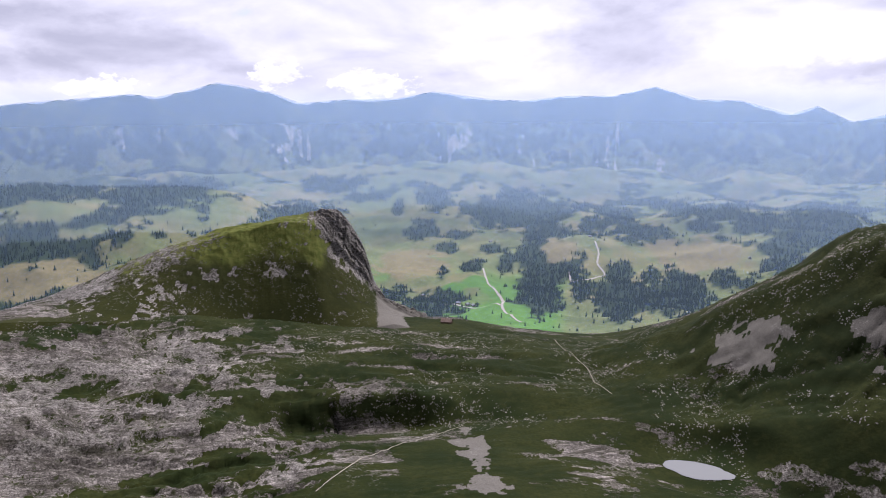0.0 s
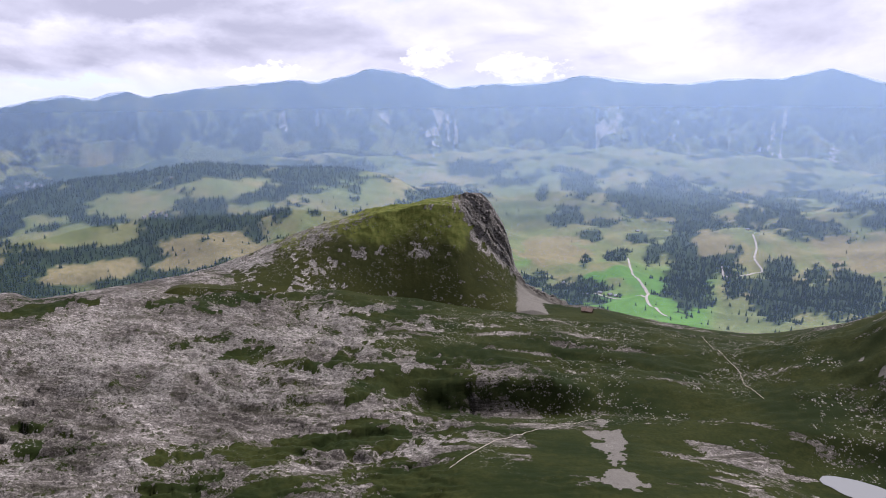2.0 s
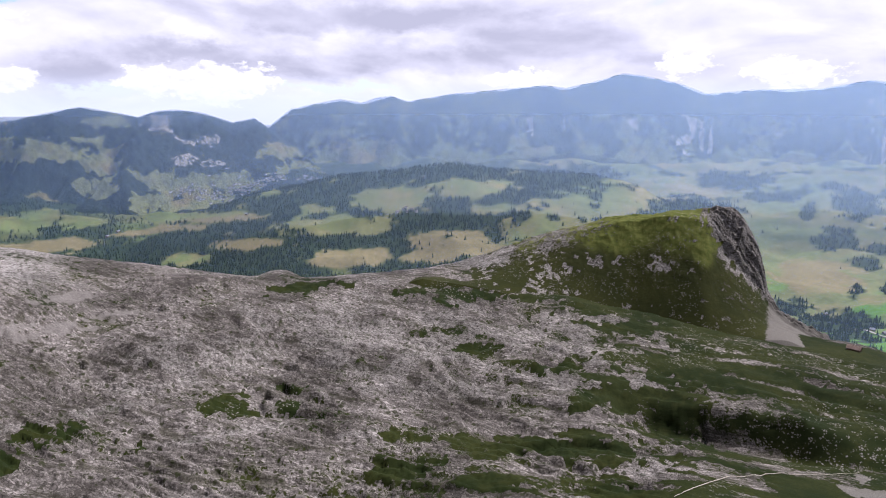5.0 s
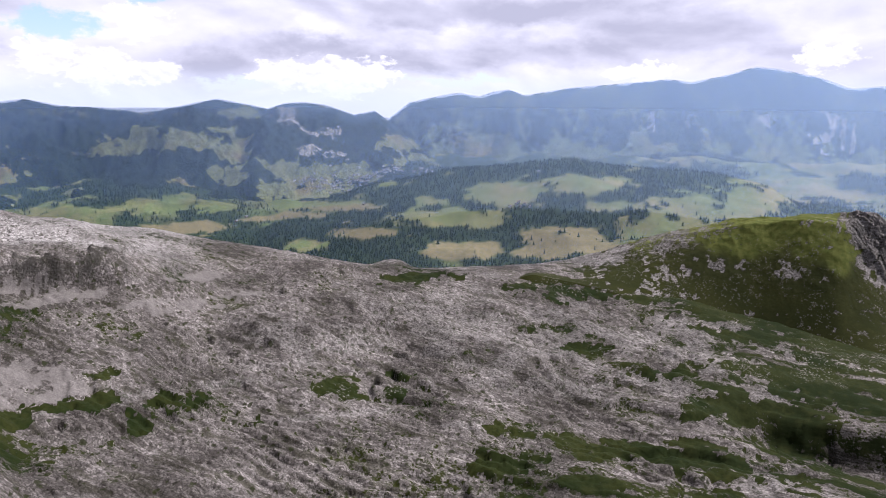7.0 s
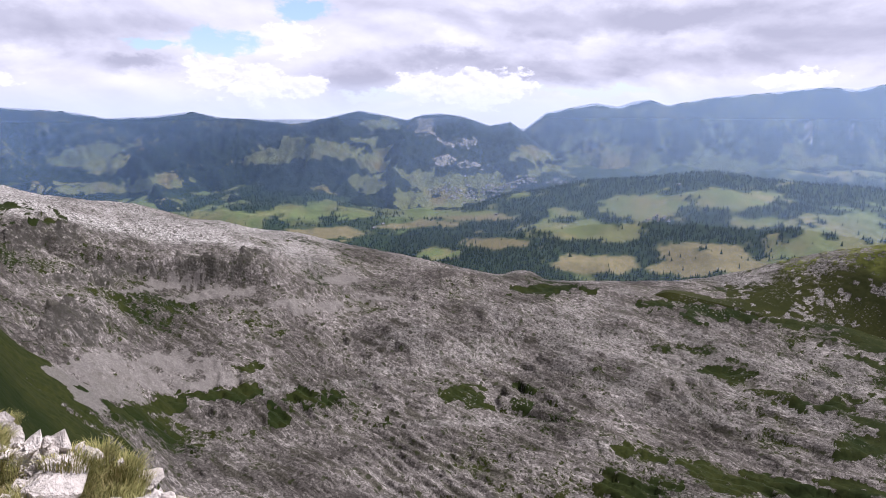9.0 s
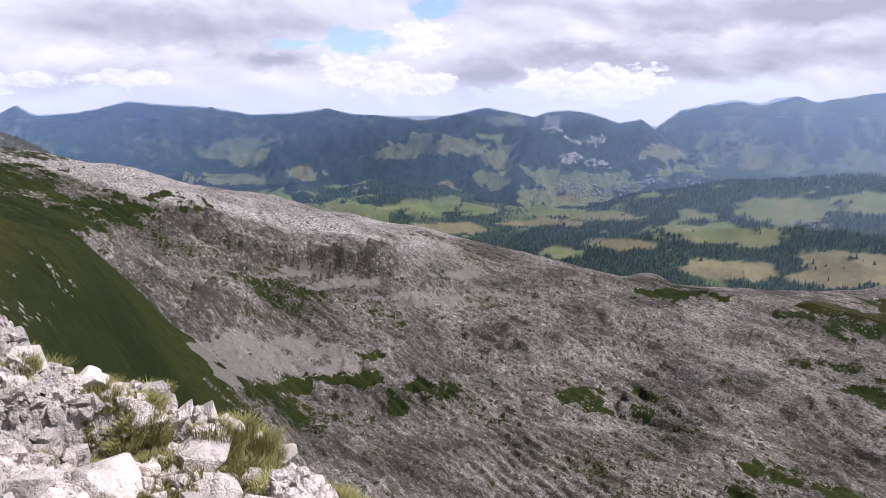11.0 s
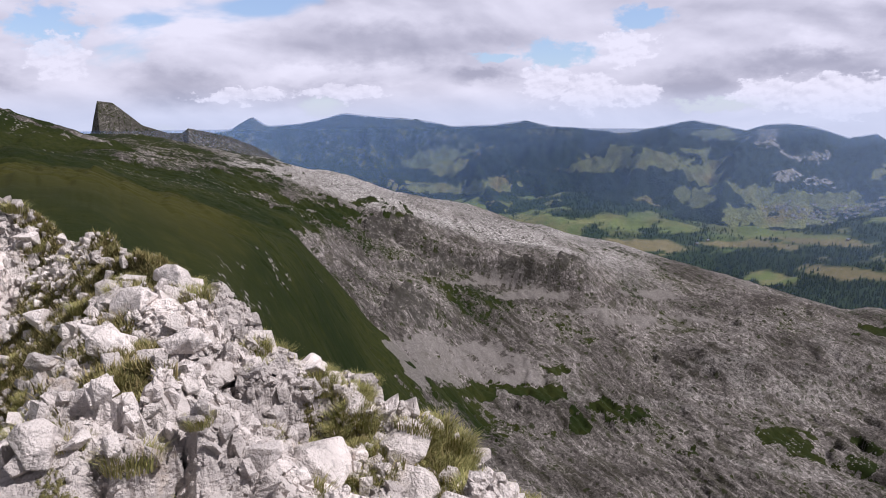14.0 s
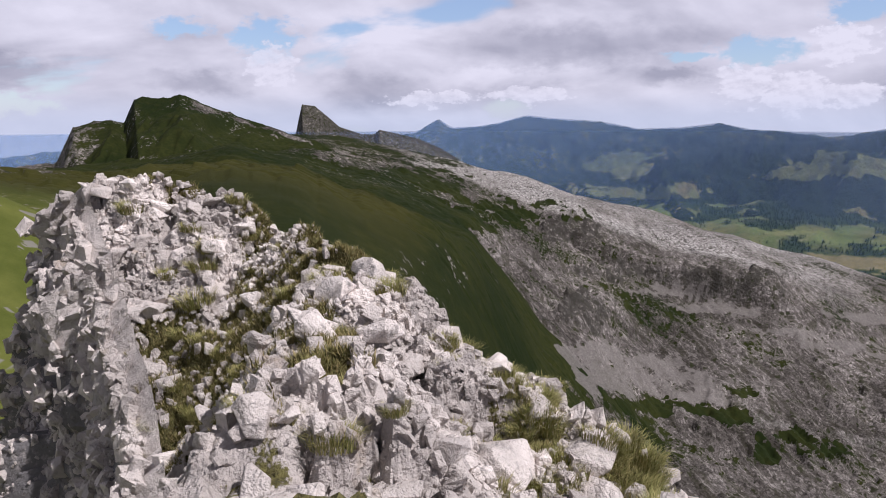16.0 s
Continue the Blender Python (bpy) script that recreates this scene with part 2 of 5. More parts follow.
def plateau_material():
    m = Nodes("karst and turf")
    # Rock and turf colours are set low in place of cloud shade.
    big, mid, fine, grit = m.noise(60, 4), m.noise(8, 6, 0.6), m.noise(2.6, 5, 0.65), m.noise(0.9, 3, 0.7)
    # the beds of the limestone run along the ridge
    beds, seams = m.noise(9, 6, 0.62, (0.14, 1, 1), 0.3, 15), m.noise(2.6, 5, 0.62, (0.18, 1, 1), 0.2, 15)
    tone, gap = m.pieces(2.4)
    tone2, gap2 = m.pieces(1.1)
    rock = m.mix(m.ramp(mid, 0.3, 0.7), (0.125, 0.112, 0.102), (0.235, 0.213, 0.200))
    rock = m.mix(m.math("MULTIPLY", m.ramp(tone, 0.55, 0.95), 0.6), rock, (0.38, 0.35, 0.33))
    rock = m.mix(m.math("MULTIPLY", m.ramp(tone2, 0.6, 0.1), 0.55), rock, (0.070, 0.063, 0.055))
    rock = m.mix(m.math("MULTIPLY", m.ramp(seams, 0.46, 0.39), 0.8), rock, (0.44, 0.405, 0.38))
    rock = m.mix(m.math("MULTIPLY", m.ramp(beds, 0.53, 0.60), 0.72), rock, (0.066, 0.062, 0.042))
    rock = m.mix(m.math("MULTIPLY", m.ramp(fine, 0.47, 0.36), 0.75), rock, (0.052, 0.050, 0.036))
    rock = m.mix(m.math("MULTIPLY", m.ramp(gap, 0.10, 0.0), 0.7), rock, (0.035, 0.032, 0.026))
    rock = m.mix(m.math("MULTIPLY", m.ramp(grit, 0.56, 0.70), 0.5), rock, (0.40, 0.37, 0.345))
    stone = m.mix(m.ramp(tone2, 0.1, 0.8), (0.32, 0.30, 0.285), (0.70, 0.665, 0.635))
    stone = m.mix(m.math("MULTIPLY", m.ramp(gap2, 0.18, 0.0), 0.85), stone, (0.085, 0.08, 0.07))
    rock = m.mix(1.0, rock, m.mix(m.ramp(big, 0.35, 0.65), (0.42, 0.41, 0.40), (0.95, 0.94, 0.94)), "MULTIPLY")
    bush, rim = m.pieces(4.2)
    bushes = m.math("MULTIPLY", m.ramp(m.math("ADD", bush, m.math("MULTIPLY", m.math("SUBTRACT", big, 0.5), 0.9)), 0.80, 0.84), m.ramp(rim, 0.10, 0.2))
    rock = m.mix(m.math("MULTIPLY", bushes, 0.85), rock, (0.026, 0.030, 0.012))
    # pale stone: bare pavements and slabs, and the crest band painted sunlit
    rock = m.mix(m.math("MULTIPLY", m.attr("bare"), m.ramp(fine, 0.40, 0.54)), rock, stone)
    # dark upright streaks: stains, and on the crags also painted overhang shade
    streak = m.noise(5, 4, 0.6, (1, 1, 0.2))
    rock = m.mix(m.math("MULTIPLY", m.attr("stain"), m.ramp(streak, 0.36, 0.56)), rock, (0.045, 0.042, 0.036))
    # near-black greens carry the cloud shade in the turf's own colour
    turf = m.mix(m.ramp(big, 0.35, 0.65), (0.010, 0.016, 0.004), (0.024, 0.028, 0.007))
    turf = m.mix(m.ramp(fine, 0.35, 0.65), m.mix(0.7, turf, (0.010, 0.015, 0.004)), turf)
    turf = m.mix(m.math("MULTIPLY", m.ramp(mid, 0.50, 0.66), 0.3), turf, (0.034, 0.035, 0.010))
    turf = m.mix(m.attr("dry"), turf, (0.066, 0.057, 0.016))
    # sunlight painted into the turf colour, by mask
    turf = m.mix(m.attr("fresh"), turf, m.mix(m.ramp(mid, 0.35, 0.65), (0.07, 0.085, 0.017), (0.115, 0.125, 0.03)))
    scree = m.mix(m.ramp(grit, 0.35, 0.65), (0.11, 0.10, 0.092), (0.19, 0.173, 0.162))
    g = m.math("ADD", m.attr("turf"), m.math("MULTIPLY_ADD", m.math("SUBTRACT", mid, 0.5), 1.5, m.math("MULTIPLY", m.math("SUBTRACT", fine, 0.5), 1.5)))
    covered = m.ramp(g, 0.44, 0.55)
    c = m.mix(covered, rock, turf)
    s = m.math("ADD", m.attr("scree"), m.math("MULTIPLY_ADD", m.math("SUBTRACT", mid, 0.5), 1.2, m.math("MULTIPLY", m.math("SUBTRACT", fine, 0.5), 0.8)))
    smooth = m.math("MULTIPLY", m.ramp(s, 0.5, 0.8), 0.72)
    c = m.mix(smooth, c, scree)
    # single stones lying in the turf
    far_in, edge = m.pieces(1.9)
    lone = m.math("MULTIPLY", m.ramp(edge, 0.12, 0.22), m.ramp(m.math("ADD", far_in, m.math("MULTIPLY", m.math("SUBTRACT", mid, 0.5), 3.2)), 0.80, 0.86))
    dots = m.math("MULTIPLY", m.math("MULTIPLY", m.attr("fleck"), lone), covered)
    c = m.mix(dots, c, (0.20, 0.186, 0.176))
    lift = m.math("ADD", m.math("MULTIPLY_ADD", fine, 0.8, m.math("MULTIPLY", tone, 0.35)), m.math("MULTIPLY_ADD", grit, 0.35, m.math("MULTIPLY", seams, 0.8)))
    lift = m.math("ADD", lift, m.math("MULTIPLY", dots, 0.4))
    m.bump(lift, m.ramp(m.math("MAXIMUM", covered, smooth), 0, 1, 1.0, 0.2), 1.8)
    return m.colour(c)


def far_material(name, wood, meadow, stone, size=150):
    """Wooded slopes; "open" marks pasture, "rock" scree and bare faces."""
    m = Nodes(name)
    a, b_, c_ = m.noise(size, 6, 0.6), m.noise(size * 0.16, 5, 0.65), m.noise(size * 0.05, 4, 0.65)
    trees = m.mix(m.ramp(c_, 0.35, 0.65), [q * 0.55 for q in wood], [q * 1.5 for q in wood])
    v = m.math("ADD", m.attr("open"), m.math("MULTIPLY_ADD", m.math("SUBTRACT", a, 0.5), 1.3, m.math("MULTIPLY", m.math("SUBTRACT", b_, 0.5), 1.5)))
    lea = m.mix(m.ramp(b_, 0.3, 0.7), [q * 0.75 for q in meadow], [q * 1.3 for q in meadow])
    lea = m.mix(m.ramp(a, 0.5, 0.7), lea, [meadow[0] * 1.35, meadow[1] * 1.02, meadow[2] * 1.05])
    lea = m.mix(m.math("MULTIPLY", m.ramp(c_, 0.57, 0.62), 0.75), lea, wood)
    c = m.mix(m.ramp(v, 0.49, 0.54), trees, lea)
    s = m.math("ADD", m.attr("rock"), m.math("MULTIPLY_ADD", m.math("SUBTRACT", b_, 0.5), 1.1, m.math("MULTIPLY", m.math("SUBTRACT", c_, 0.5), 0.9)))
    c = m.mix(m.ramp(s, 0.47, 0.66), c, m.mix(m.ramp(c_, 0.35, 0.65), stone, [q * 1.4 for q in stone]))
    m.bump(m.math("ADD", b_, c_), 0.9, 22)
    return m.colour(c)


def valley_material():
    m = Nodes("valley meadow")
    a, b_, c_ = m.noise(420, 5, 0.6), m.noise(90, 5, 0.6), m.noise(14, 4, 0.6)
    c = m.mix(m.ramp(a, 0.38, 0.62), (0.115, 0.14, 0.05), (0.22, 0.19, 0.09))
    c = m.mix(m.ramp(b_, 0.45, 0.6), c, (0.145, 0.165, 0.065))
    c = m.mix(m.attr("green"), c, (0.09, 0.20, 0.03))
    c = m.mix(m.attr("straw"), c, (0.20, 0.165, 0.085))
    c = m.mix(m.attr("wood"), c, (0.022, 0.036, 0.016))
    far = m.ramp(m.noise(190, 6, 0.62), 0.545, 0.565)
    c = m.mix(m.math("MULTIPLY", m.attr("far"), far), c, (0.022, 0.036, 0.016))
    c = m.mix(m.ramp(c_, 0.3, 0.7), m.mix(0.35, c, (0.03, 0.05, 0.015)), c)
    m.bump(c_, 0.4, 3)
    return m.colour(c)


# Added sheets tinted blue as haze; "veil" sets how much they cover.
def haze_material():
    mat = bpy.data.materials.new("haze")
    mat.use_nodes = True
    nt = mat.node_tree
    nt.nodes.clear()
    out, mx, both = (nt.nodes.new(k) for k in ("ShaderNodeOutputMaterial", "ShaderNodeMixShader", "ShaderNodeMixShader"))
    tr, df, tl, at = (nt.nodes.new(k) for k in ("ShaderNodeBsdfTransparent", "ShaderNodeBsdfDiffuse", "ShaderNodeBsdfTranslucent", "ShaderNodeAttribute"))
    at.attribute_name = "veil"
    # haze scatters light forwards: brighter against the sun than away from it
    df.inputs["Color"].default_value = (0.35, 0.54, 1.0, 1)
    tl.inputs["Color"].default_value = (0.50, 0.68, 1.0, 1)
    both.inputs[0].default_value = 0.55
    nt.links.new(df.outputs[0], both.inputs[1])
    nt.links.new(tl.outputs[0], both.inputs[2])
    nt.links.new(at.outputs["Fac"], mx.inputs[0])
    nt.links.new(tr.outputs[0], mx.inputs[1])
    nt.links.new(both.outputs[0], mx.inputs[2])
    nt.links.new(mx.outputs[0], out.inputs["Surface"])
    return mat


PLATEAU, VALLEY, HAZE = plateau_material(), valley_material(), haze_material()
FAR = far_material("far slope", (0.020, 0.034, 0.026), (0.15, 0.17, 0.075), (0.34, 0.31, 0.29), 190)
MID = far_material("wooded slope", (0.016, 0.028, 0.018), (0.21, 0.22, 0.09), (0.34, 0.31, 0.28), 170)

# ---- the valley floor, out to the horizon ----


def floor_of_valley(A, R):
    el = line(R, (0, -89), (300, -58), (900, -25), (1200, -21), (1500, -18.5), (1900, -15.5), (2300, -12.2), (2700, -9.2),
              (3100, -6.9), (3600, -5.2), (4300, -4.0), (4950, -2.8))
    el = el + line(A, (-40, 0.0), (40, 0.0), (55, -0.8), (80, -0.6), (130, 0)) * step(R, 1200, 2600)
    z = np.where(R < 300, -480.0, R * slope(el))
    x, y = -np.sin(np.radians(A)) * R, np.cos(np.radians(A)) * R
    hills = fbm(x / 620, y / 620, 4, 5) * 42 + ridged(x / 260, y / 260, 3, 9) * 14
    z = z + hills * step(R, 1000, 1600) * (1 - 0.6 * step(R, 3600, 4600))
    # a long wooded spur runs down in front of the village
    top = 2600 * slope(soft(A, (8, -9), (14, -7.2), (19, -6.0), (24, -5.7), (31.6, -5.15), (38.8, -6.1), (43.5, -7.0), (49, -8.2), (54.6, -10.0), (60, -12.5), width=2))
    rise = np.where(R < 2600, np.clip((R - 1750) / 850, 0, 1) ** 0.8, 1 - step(R, 2600, 2900))
    gate = step(A, 9, 17) * (1 - step(A, 54, 62))
    return z + gate * rise * np.maximum(top + 0.35 * hills - z, 0)


SPOTS = {}


def spot(kind, bearing, fall, half_width, half_height):
    SPOTS.setdefault(kind, []).append((bearing, fall, half_width, half_height))


def wood(*s):
    spot("wood", *s)


def clearing(*s):
    spot("clearing", *s)


def hay(*s):
    spot("hay", *s)


def stones(*s):
    spot("stones", *s)


def grass(*s):
    spot("grass", *s)


def fleck(*s):
    spot("fleck", *s)


def crag(*s):
    spot("crag", *s)


def pale(*s):
    spot("pale", *s)


def slab(*s):
    spot("slab", *s)


def pasture(*s):
    spot("pasture", *s)


def fan(*s):
    spot("fan", *s)


def spots(kind, A, E, X, Y, rough=0.35, size=45.0):
    """1 inside the spots of a kind, 0 outside, with ragged edges."""
    best = np.full(np.shape(A), 9.0)
    for a, e, da, de in SPOTS.get(kind, ()):
        best = np.minimum(best, np.hypot((A - a) / da, (E - e) / de))
    return step(best + rough * fbm(X / size, Y / size, 4, len(kind), 0.6), 1.12, 0.9)


# woods, clearings, mown meadows, pastures and scree fans: bearing, angle to the horizon, half sizes
wood(0.5, -7.4, 1.45, 1.12)
wood(-5.7, -8.1, 2.74, 1.61)
wood(-7.5, -8.5, 2.26, 1.29)
wood(-3.5, -8.6, 1.61, 1.13)
wood(-1.8, -8.2, 0.58, 0.64)
wood(-8.8, -10.3, 1.77, 1.45)
wood(1.6, -10.2, 1.29, 0.39)
wood(-0.2, -11.4, 0.81, 0.58)
wood(-1.2, -10.3, 0.97, 0.39)
wood(-2.5, -12.9, 0.90, 0.64)
wood(0.1, -13.4, 0.45, 0.58)
wood(3.7, -8.1, 0.45, 0.58)
wood(-5.4, -12.5, 0.81, 1.13)
wood(-7.7, -12.2, 1.94, 1.45)
wood(-10.5, -12.7, 1.29, 1.13)
wood(-8.4, -13.8, 2.26, 1.61)
wood(-8.2, -15.3, 2.26, 1.45)
wood(-11.5, -14.8, 0.97, 1.45)
wood(-14.0, -8.5, 1.45, 0.80)
wood(-12.6, -9.2, 1.29, 0.97)
wood(-16.4, -10.0, 2.42, 0.81)
wood(-17.5, -7.5, 1.61, 0.39)
wood(-19.2, -8.0, 1.29, 0.80)
wood(-20.8, -9.1, 1.94, 0.64)
wood(-22.4, -10.1, 0.97, 0.58)
wood(-22.2, -8.0, 2.90, 0.80)
wood(-24.5, -8.7, 1.94, 1.29)
wood(-21.1, -11.8, 0.48, 0.81)
wood(-22.8, -13.3, 1.77, 0.90)
wood(-19.7, -14.3, 1.94, 1.61)
wood(-14.7, -13.5, 1.29, 0.97)
wood(-17.2, -13.4, 0.81, 0.64)
wood(-18.8, -12.9, 0.58, 0.81)
wood(0.8, -16.1, 2.90, 0.96)
wood(4.1, -15.2, 1.29, 0.64)
wood(-15.4, -15.1, 2.90, 1.45)
wood(-17.6, -15.1, 1.94, 1.29)
wood(-9.6, -8.4, 1.94, 0.80)
wood(-11.4, -7.9, 0.97, 0.39)
wood(-4.2, -11.5, 0.81, 0.39)
wood(-26.8, -10.6, 1.94, 1.93)
wood(-28.2, -9.1, 2.90, 1.61)
wood(-29.8, -7.9, 2.90, 0.96)
wood(27.2, -4.4, 1.48, 0.73)
wood(25.0, -3.8, 0.89, 0.23)
wood(21.5, -3.5, 0.89, 0.35)
wood(28.3, -5.6, 2.66, 0.73)
wood(23.5, -6.5, 6.19, 1.18)
wood(19.9, -5.9, 2.07, 0.59)
wood(25.4, -7.6, 3.55, 1.03)
wood(31.2, -8.1, 3.25, 1.18)
wood(30.6, -5.9, 2.96, 0.73)
wood(19.5, -8.1, 1.33, 1.03)
wood(25.3, -9.7, 0.74, 0.74)
wood(27.9, -9.4, 2.37, 1.04)
wood(32.0, -10.8, 2.37, 1.48)
wood(29.3, -10.9, 2.96, 1.18)
wood(12.0, -8.1, 3.25, 0.65)
wood(14.6, -8.5, 1.18, 0.59)
wood(10.2, -5.9, 1.18, 0.53)
wood(8.2, -6.1, 1.78, 0.65)
wood(6.5, -7.2, 1.78, 0.29)
wood(17.4, -9.4, 3.84, 0.53)
wood(1.1, -7.1, 1.18, 1.03)
wood(3.7, -8.0, 0.41, 0.59)
wood(1.3, -9.9, 1.48, 0.74)
wood(2.9, -6.1, 0.89, 0.23)
wood(37.4, -6.1, 5.90, 1.32)
wood(41.8, -7.4, 3.55, 1.18)
wood(45.8, -8.4, 2.66, 0.89)
wood(47.5, -12.6, 2.96, 0.89)
wood(42.8, -12.0, 1.48, 0.74)
wood(54.4, -11.1, 5.90, 0.83)
wood(37.8, -11.4, 3.84, 0.74)
wood(34.5, -11.7, 1.78, 0.74)
wood(46.4, -9.5, 2.07, 1.18)
wood(57.5, -11.7, 2.66, 0.44)
wood(49.2, -9.9, 1.78, 0.53)
wood(51.5, -10.5, 2.07, 0.44)
wood(33.5, -9.4, 2.66, 0.59)
wood(58.7, -10.9, 1.78, 0.59)
wood(38.9, -9.0, 5.90, 0.41)
clearing(21.4, -8.6, 1.92, 1.18)
clearing(24.3, -10.2, 1.33, 0.74)
clearing(17.3, -8.0, 1.78, 1.47)
clearing(23.5, -3.9, 5.90, 0.73)
clearing(29.8, -7.1, 3.25, 0.74)
clearing(27.7, -8.9, 2.07, 0.44)
clearing(24.2, -8.3, 0.59, 0.44)
clearing(41.0, -10.1, 5.02, 0.77)
clearing(35.6, -8.0, 3.25, 1.12)
clearing(50.3, -9.0, 3.84, 0.35)
clearing(41.8, -8.8, 1.48, 0.35)
clearing(33.5, -7.6, 1.18, 0.44)
clearing(52.7, -12.2, 1.78, 0.44)
clearing(42.7, -8.5, 0.89, 0.24)
clearing(39.0, -12.4, 1.78, 0.36)
hay(30.5, -11.8, 3.84, 1.07)
hay(32.2, -12.6, 2.37, 0.74)
hay(47.7, -11.3, 3.11, 0.50)
hay(39.0, -12.8, 5.02, 0.59)
hay(53.3, -9.7, 2.07, 0.30)
hay(62.4, -10.4, 3.55, 0.53)
hay(33.9, -12.8, 2.66, 0.41)
hay(49.7, -9.2, 3.25, 0.21)
hay(55.6, -9.9, 1.78, 0.24)
hay(2.5, -12.6, 2.90, 1.13)
hay(-9.8, -11.5, 1.29, 0.97)
hay(-20.8, -11.3, 3.55, 1.29)
pasture(63.1, -3.7, 3.84, 0.75)
pasture(60.3, -3.5, 2.44, 0.62)
pasture(57.9, -4.5, 1.22, 1.55)
pasture(66.2, -4.2, 1.75, 0.45)
pasture(58.5, -6.1, 1.40, 0.76)
pasture(54.4, -5.9, 1.40, 0.97)
pasture(52.4, -6.7, 2.79, 0.97)
pasture(50.7, -7.6, 2.44, 0.70)
pasture(54.4, -7.7, 2.09, 0.63)
pasture(62.0, -7.5, 1.05, 0.69)
pasture(66.2, -8.7, 3.84, 0.77)
pasture(62.3, -9.2, 1.75, 0.42)
pasture(71.4, -7.3, 2.09, 0.63)
pasture(74.5, -5.7, 2.09, 0.48)
pasture(79.0, -3.6, 2.09, 0.69)
pasture(77.9, -4.2, 1.05, 0.69)
pasture(80.5, -6.0, 2.09, 0.45)
pasture(76.5, -6.1, 2.44, 0.35)
pasture(57.6, -1.5, 1.75, 0.34)
pasture(58.8, -8.9, 3.14, 0.42)
pasture(48.5, -6.2, 2.09, 0.69)
pasture(43.8, -5.6, 2.09, 0.55)
pasture(42.1, -3.8, 2.09, 0.41)
pasture(44.8, -4.0, 1.40, 0.62)
pasture(56.3, -1.8, 0.70, 0.27)
pasture(64.1, -2.9, 1.05, 0.34)
fan(53.8, -1.7, 0.77, 0.85)
fan(51.2, -3.1, 1.22, 0.41)
fan(52.5, -4.5, 0.87, 0.41)
fan(49.8, -4.8, 0.87, 0.28)
fan(-1.0, -2.8, 0.81, 0.79)
fan(-0.2, -4.1, 0.65, 0.63)
fan(5.0, -5.8, 0.65, 0.48)
fan(-2.1, -2.1, 0.39, 0.47)
fan(-13.7, -3.5, 0.26, 1.90)
fan(-14.2, -1.7, 0.71, 0.78)
fan(-15.4, -4.6, 0.71, 1.43)
fan(-10.5, -4.4, 0.39, 0.57)
fan(-16.8, -4.6, 0.65, 0.57)
fan(-24.3, -6.8, 0.39, 0.64)
fan(-21.9, -4.7, 1.13, 0.25)
fan(-6.4, -3.6, 0.32, 0.63)
fan(-7.6, -4.2, 0.26, 0.79)
fan(-12.8, -4.7, 0.20, 0.70)
fan(0.0, 0.1, 0.45, 0.25)
fan(11.8, -3.2, 1.13, 1.22)
fan(24.9, -2.1, 0.74, 0.63)
fan(22.4, -2.0, 0.41, 0.35)
fan(4.1, -5.2, 1.18, 0.64)
fan(16.7, -1.8, 0.89, 0.40)
fan(25.2, -3.0, 0.44, 0.58)


def wooded(A, R):
    x, y = -np.sin(np.radians(A)) * R, np.cos(np.radians(A)) * R
    E = np.degrees(np.arctan2(floor_of_valley(A, R), R))
    free = step(A, 25, 31) * (1 - step(A, 62, 70)) * step(R, 1500, 1700) * (1 - step(R, 2620, 2760)) * step(fbm(x / 240, y / 240, 4, 15), -0.9, -0.7)
    behind = step(A, 26, 33) * step(R, 2800, 2950) * step(fbm(x / 170, y / 170, 4, 25), 0.0, 0.12)
    near = step(A, 54, 60) * step(R, 1500, 1700) * (1 - step(R, 2850, 2950)) * step(fbm(x / 120, y / 120, 4, 27), 0.0, 0.12)
    w = np.maximum(np.maximum(spots("wood", A, E, x, y, 0.45), free), np.maximum(behind, near))
    return w * (1 - spots("clearing", A, E, x, y)) * (1 - spots("hay", A, E, x, y))


az = np.concatenate([np.arange(-36, 131, 0.28), np.arange(132, 324, 3)])
rr = np.concatenate([np.linspace(5, 900, 12), np.geomspace(960, 4950, 320)])
A, R, X, Y = polar(az, rr)
Z = floor_of_valley(A, R)
el = np.degrees(np.arctan2(Z, R))
green = 0.15 * step(A, 48, 54) + step(R, 2250, 2000) * step(A, 9, 4) * step(A, -11, -9) * (1 - step(fbm(X / 240, Y / 240, 3, 40), 0.3, 0.5))
straw = np.maximum(spots("hay", A, el, X, Y), 0.35 * step(fbm(X / 350, Y / 200, 4, 77), 0.3, 0.6))
ground = sheet("ground", X, Y, Z, VALLEY, [("green", green), ("straw", straw), ("wood", wooded(A, R)), ("far", step(R, 2850, 3000))], closed=True)
tagged(ground, "rolling valley floor of green alpine meadows", "ground", kind="structure")

# ---- the high plateau at the foot of the ridge: bearing, angle below the eye ----
STATIONS = []


def station(r, *knots):
    STATIONS.append((r, knots))


station(12, (-180, -62), (180, -62))
station(40, (-180, -52), (75, -52), (85, -48), (97, -42), (110, -36), (122, -30), (130, -26), (180, -26))
station(90, (-180, -46), (60, -46), (75, -44), (85, -38), (91, -32), (97, -22), (105, -15), (112, -11), (118, -11), (122, -7.6), (126, -5.0), (135, -3), (180, -2))
station(130, (-180, -44), (60, -44), (75, -40), (85, -34), (91, -26), (97, -15), (105, -9), (112, -7.5), (118, -8), (122, -8.5), (126, -8), (135, -6), (180, -6))
station(230, (-180, -41), (60, -41), (75, -34), (85, -24.5), (91, -12.5), (94, -8.4), (97, -7.2), (102, -5.5), (105, -4.2), (110, -3.6), (120, -4.8), (126, -3.9), (180, -4))
station(300, (-180, -37.5), (50, -37.5), (60, -35), (75, -29.5), (85, -19.5), (91, -10.2), (97, -7.6), (102, -5.8), (105, -4.0), (110, -2.6), (120, -4.2), (180, -6))
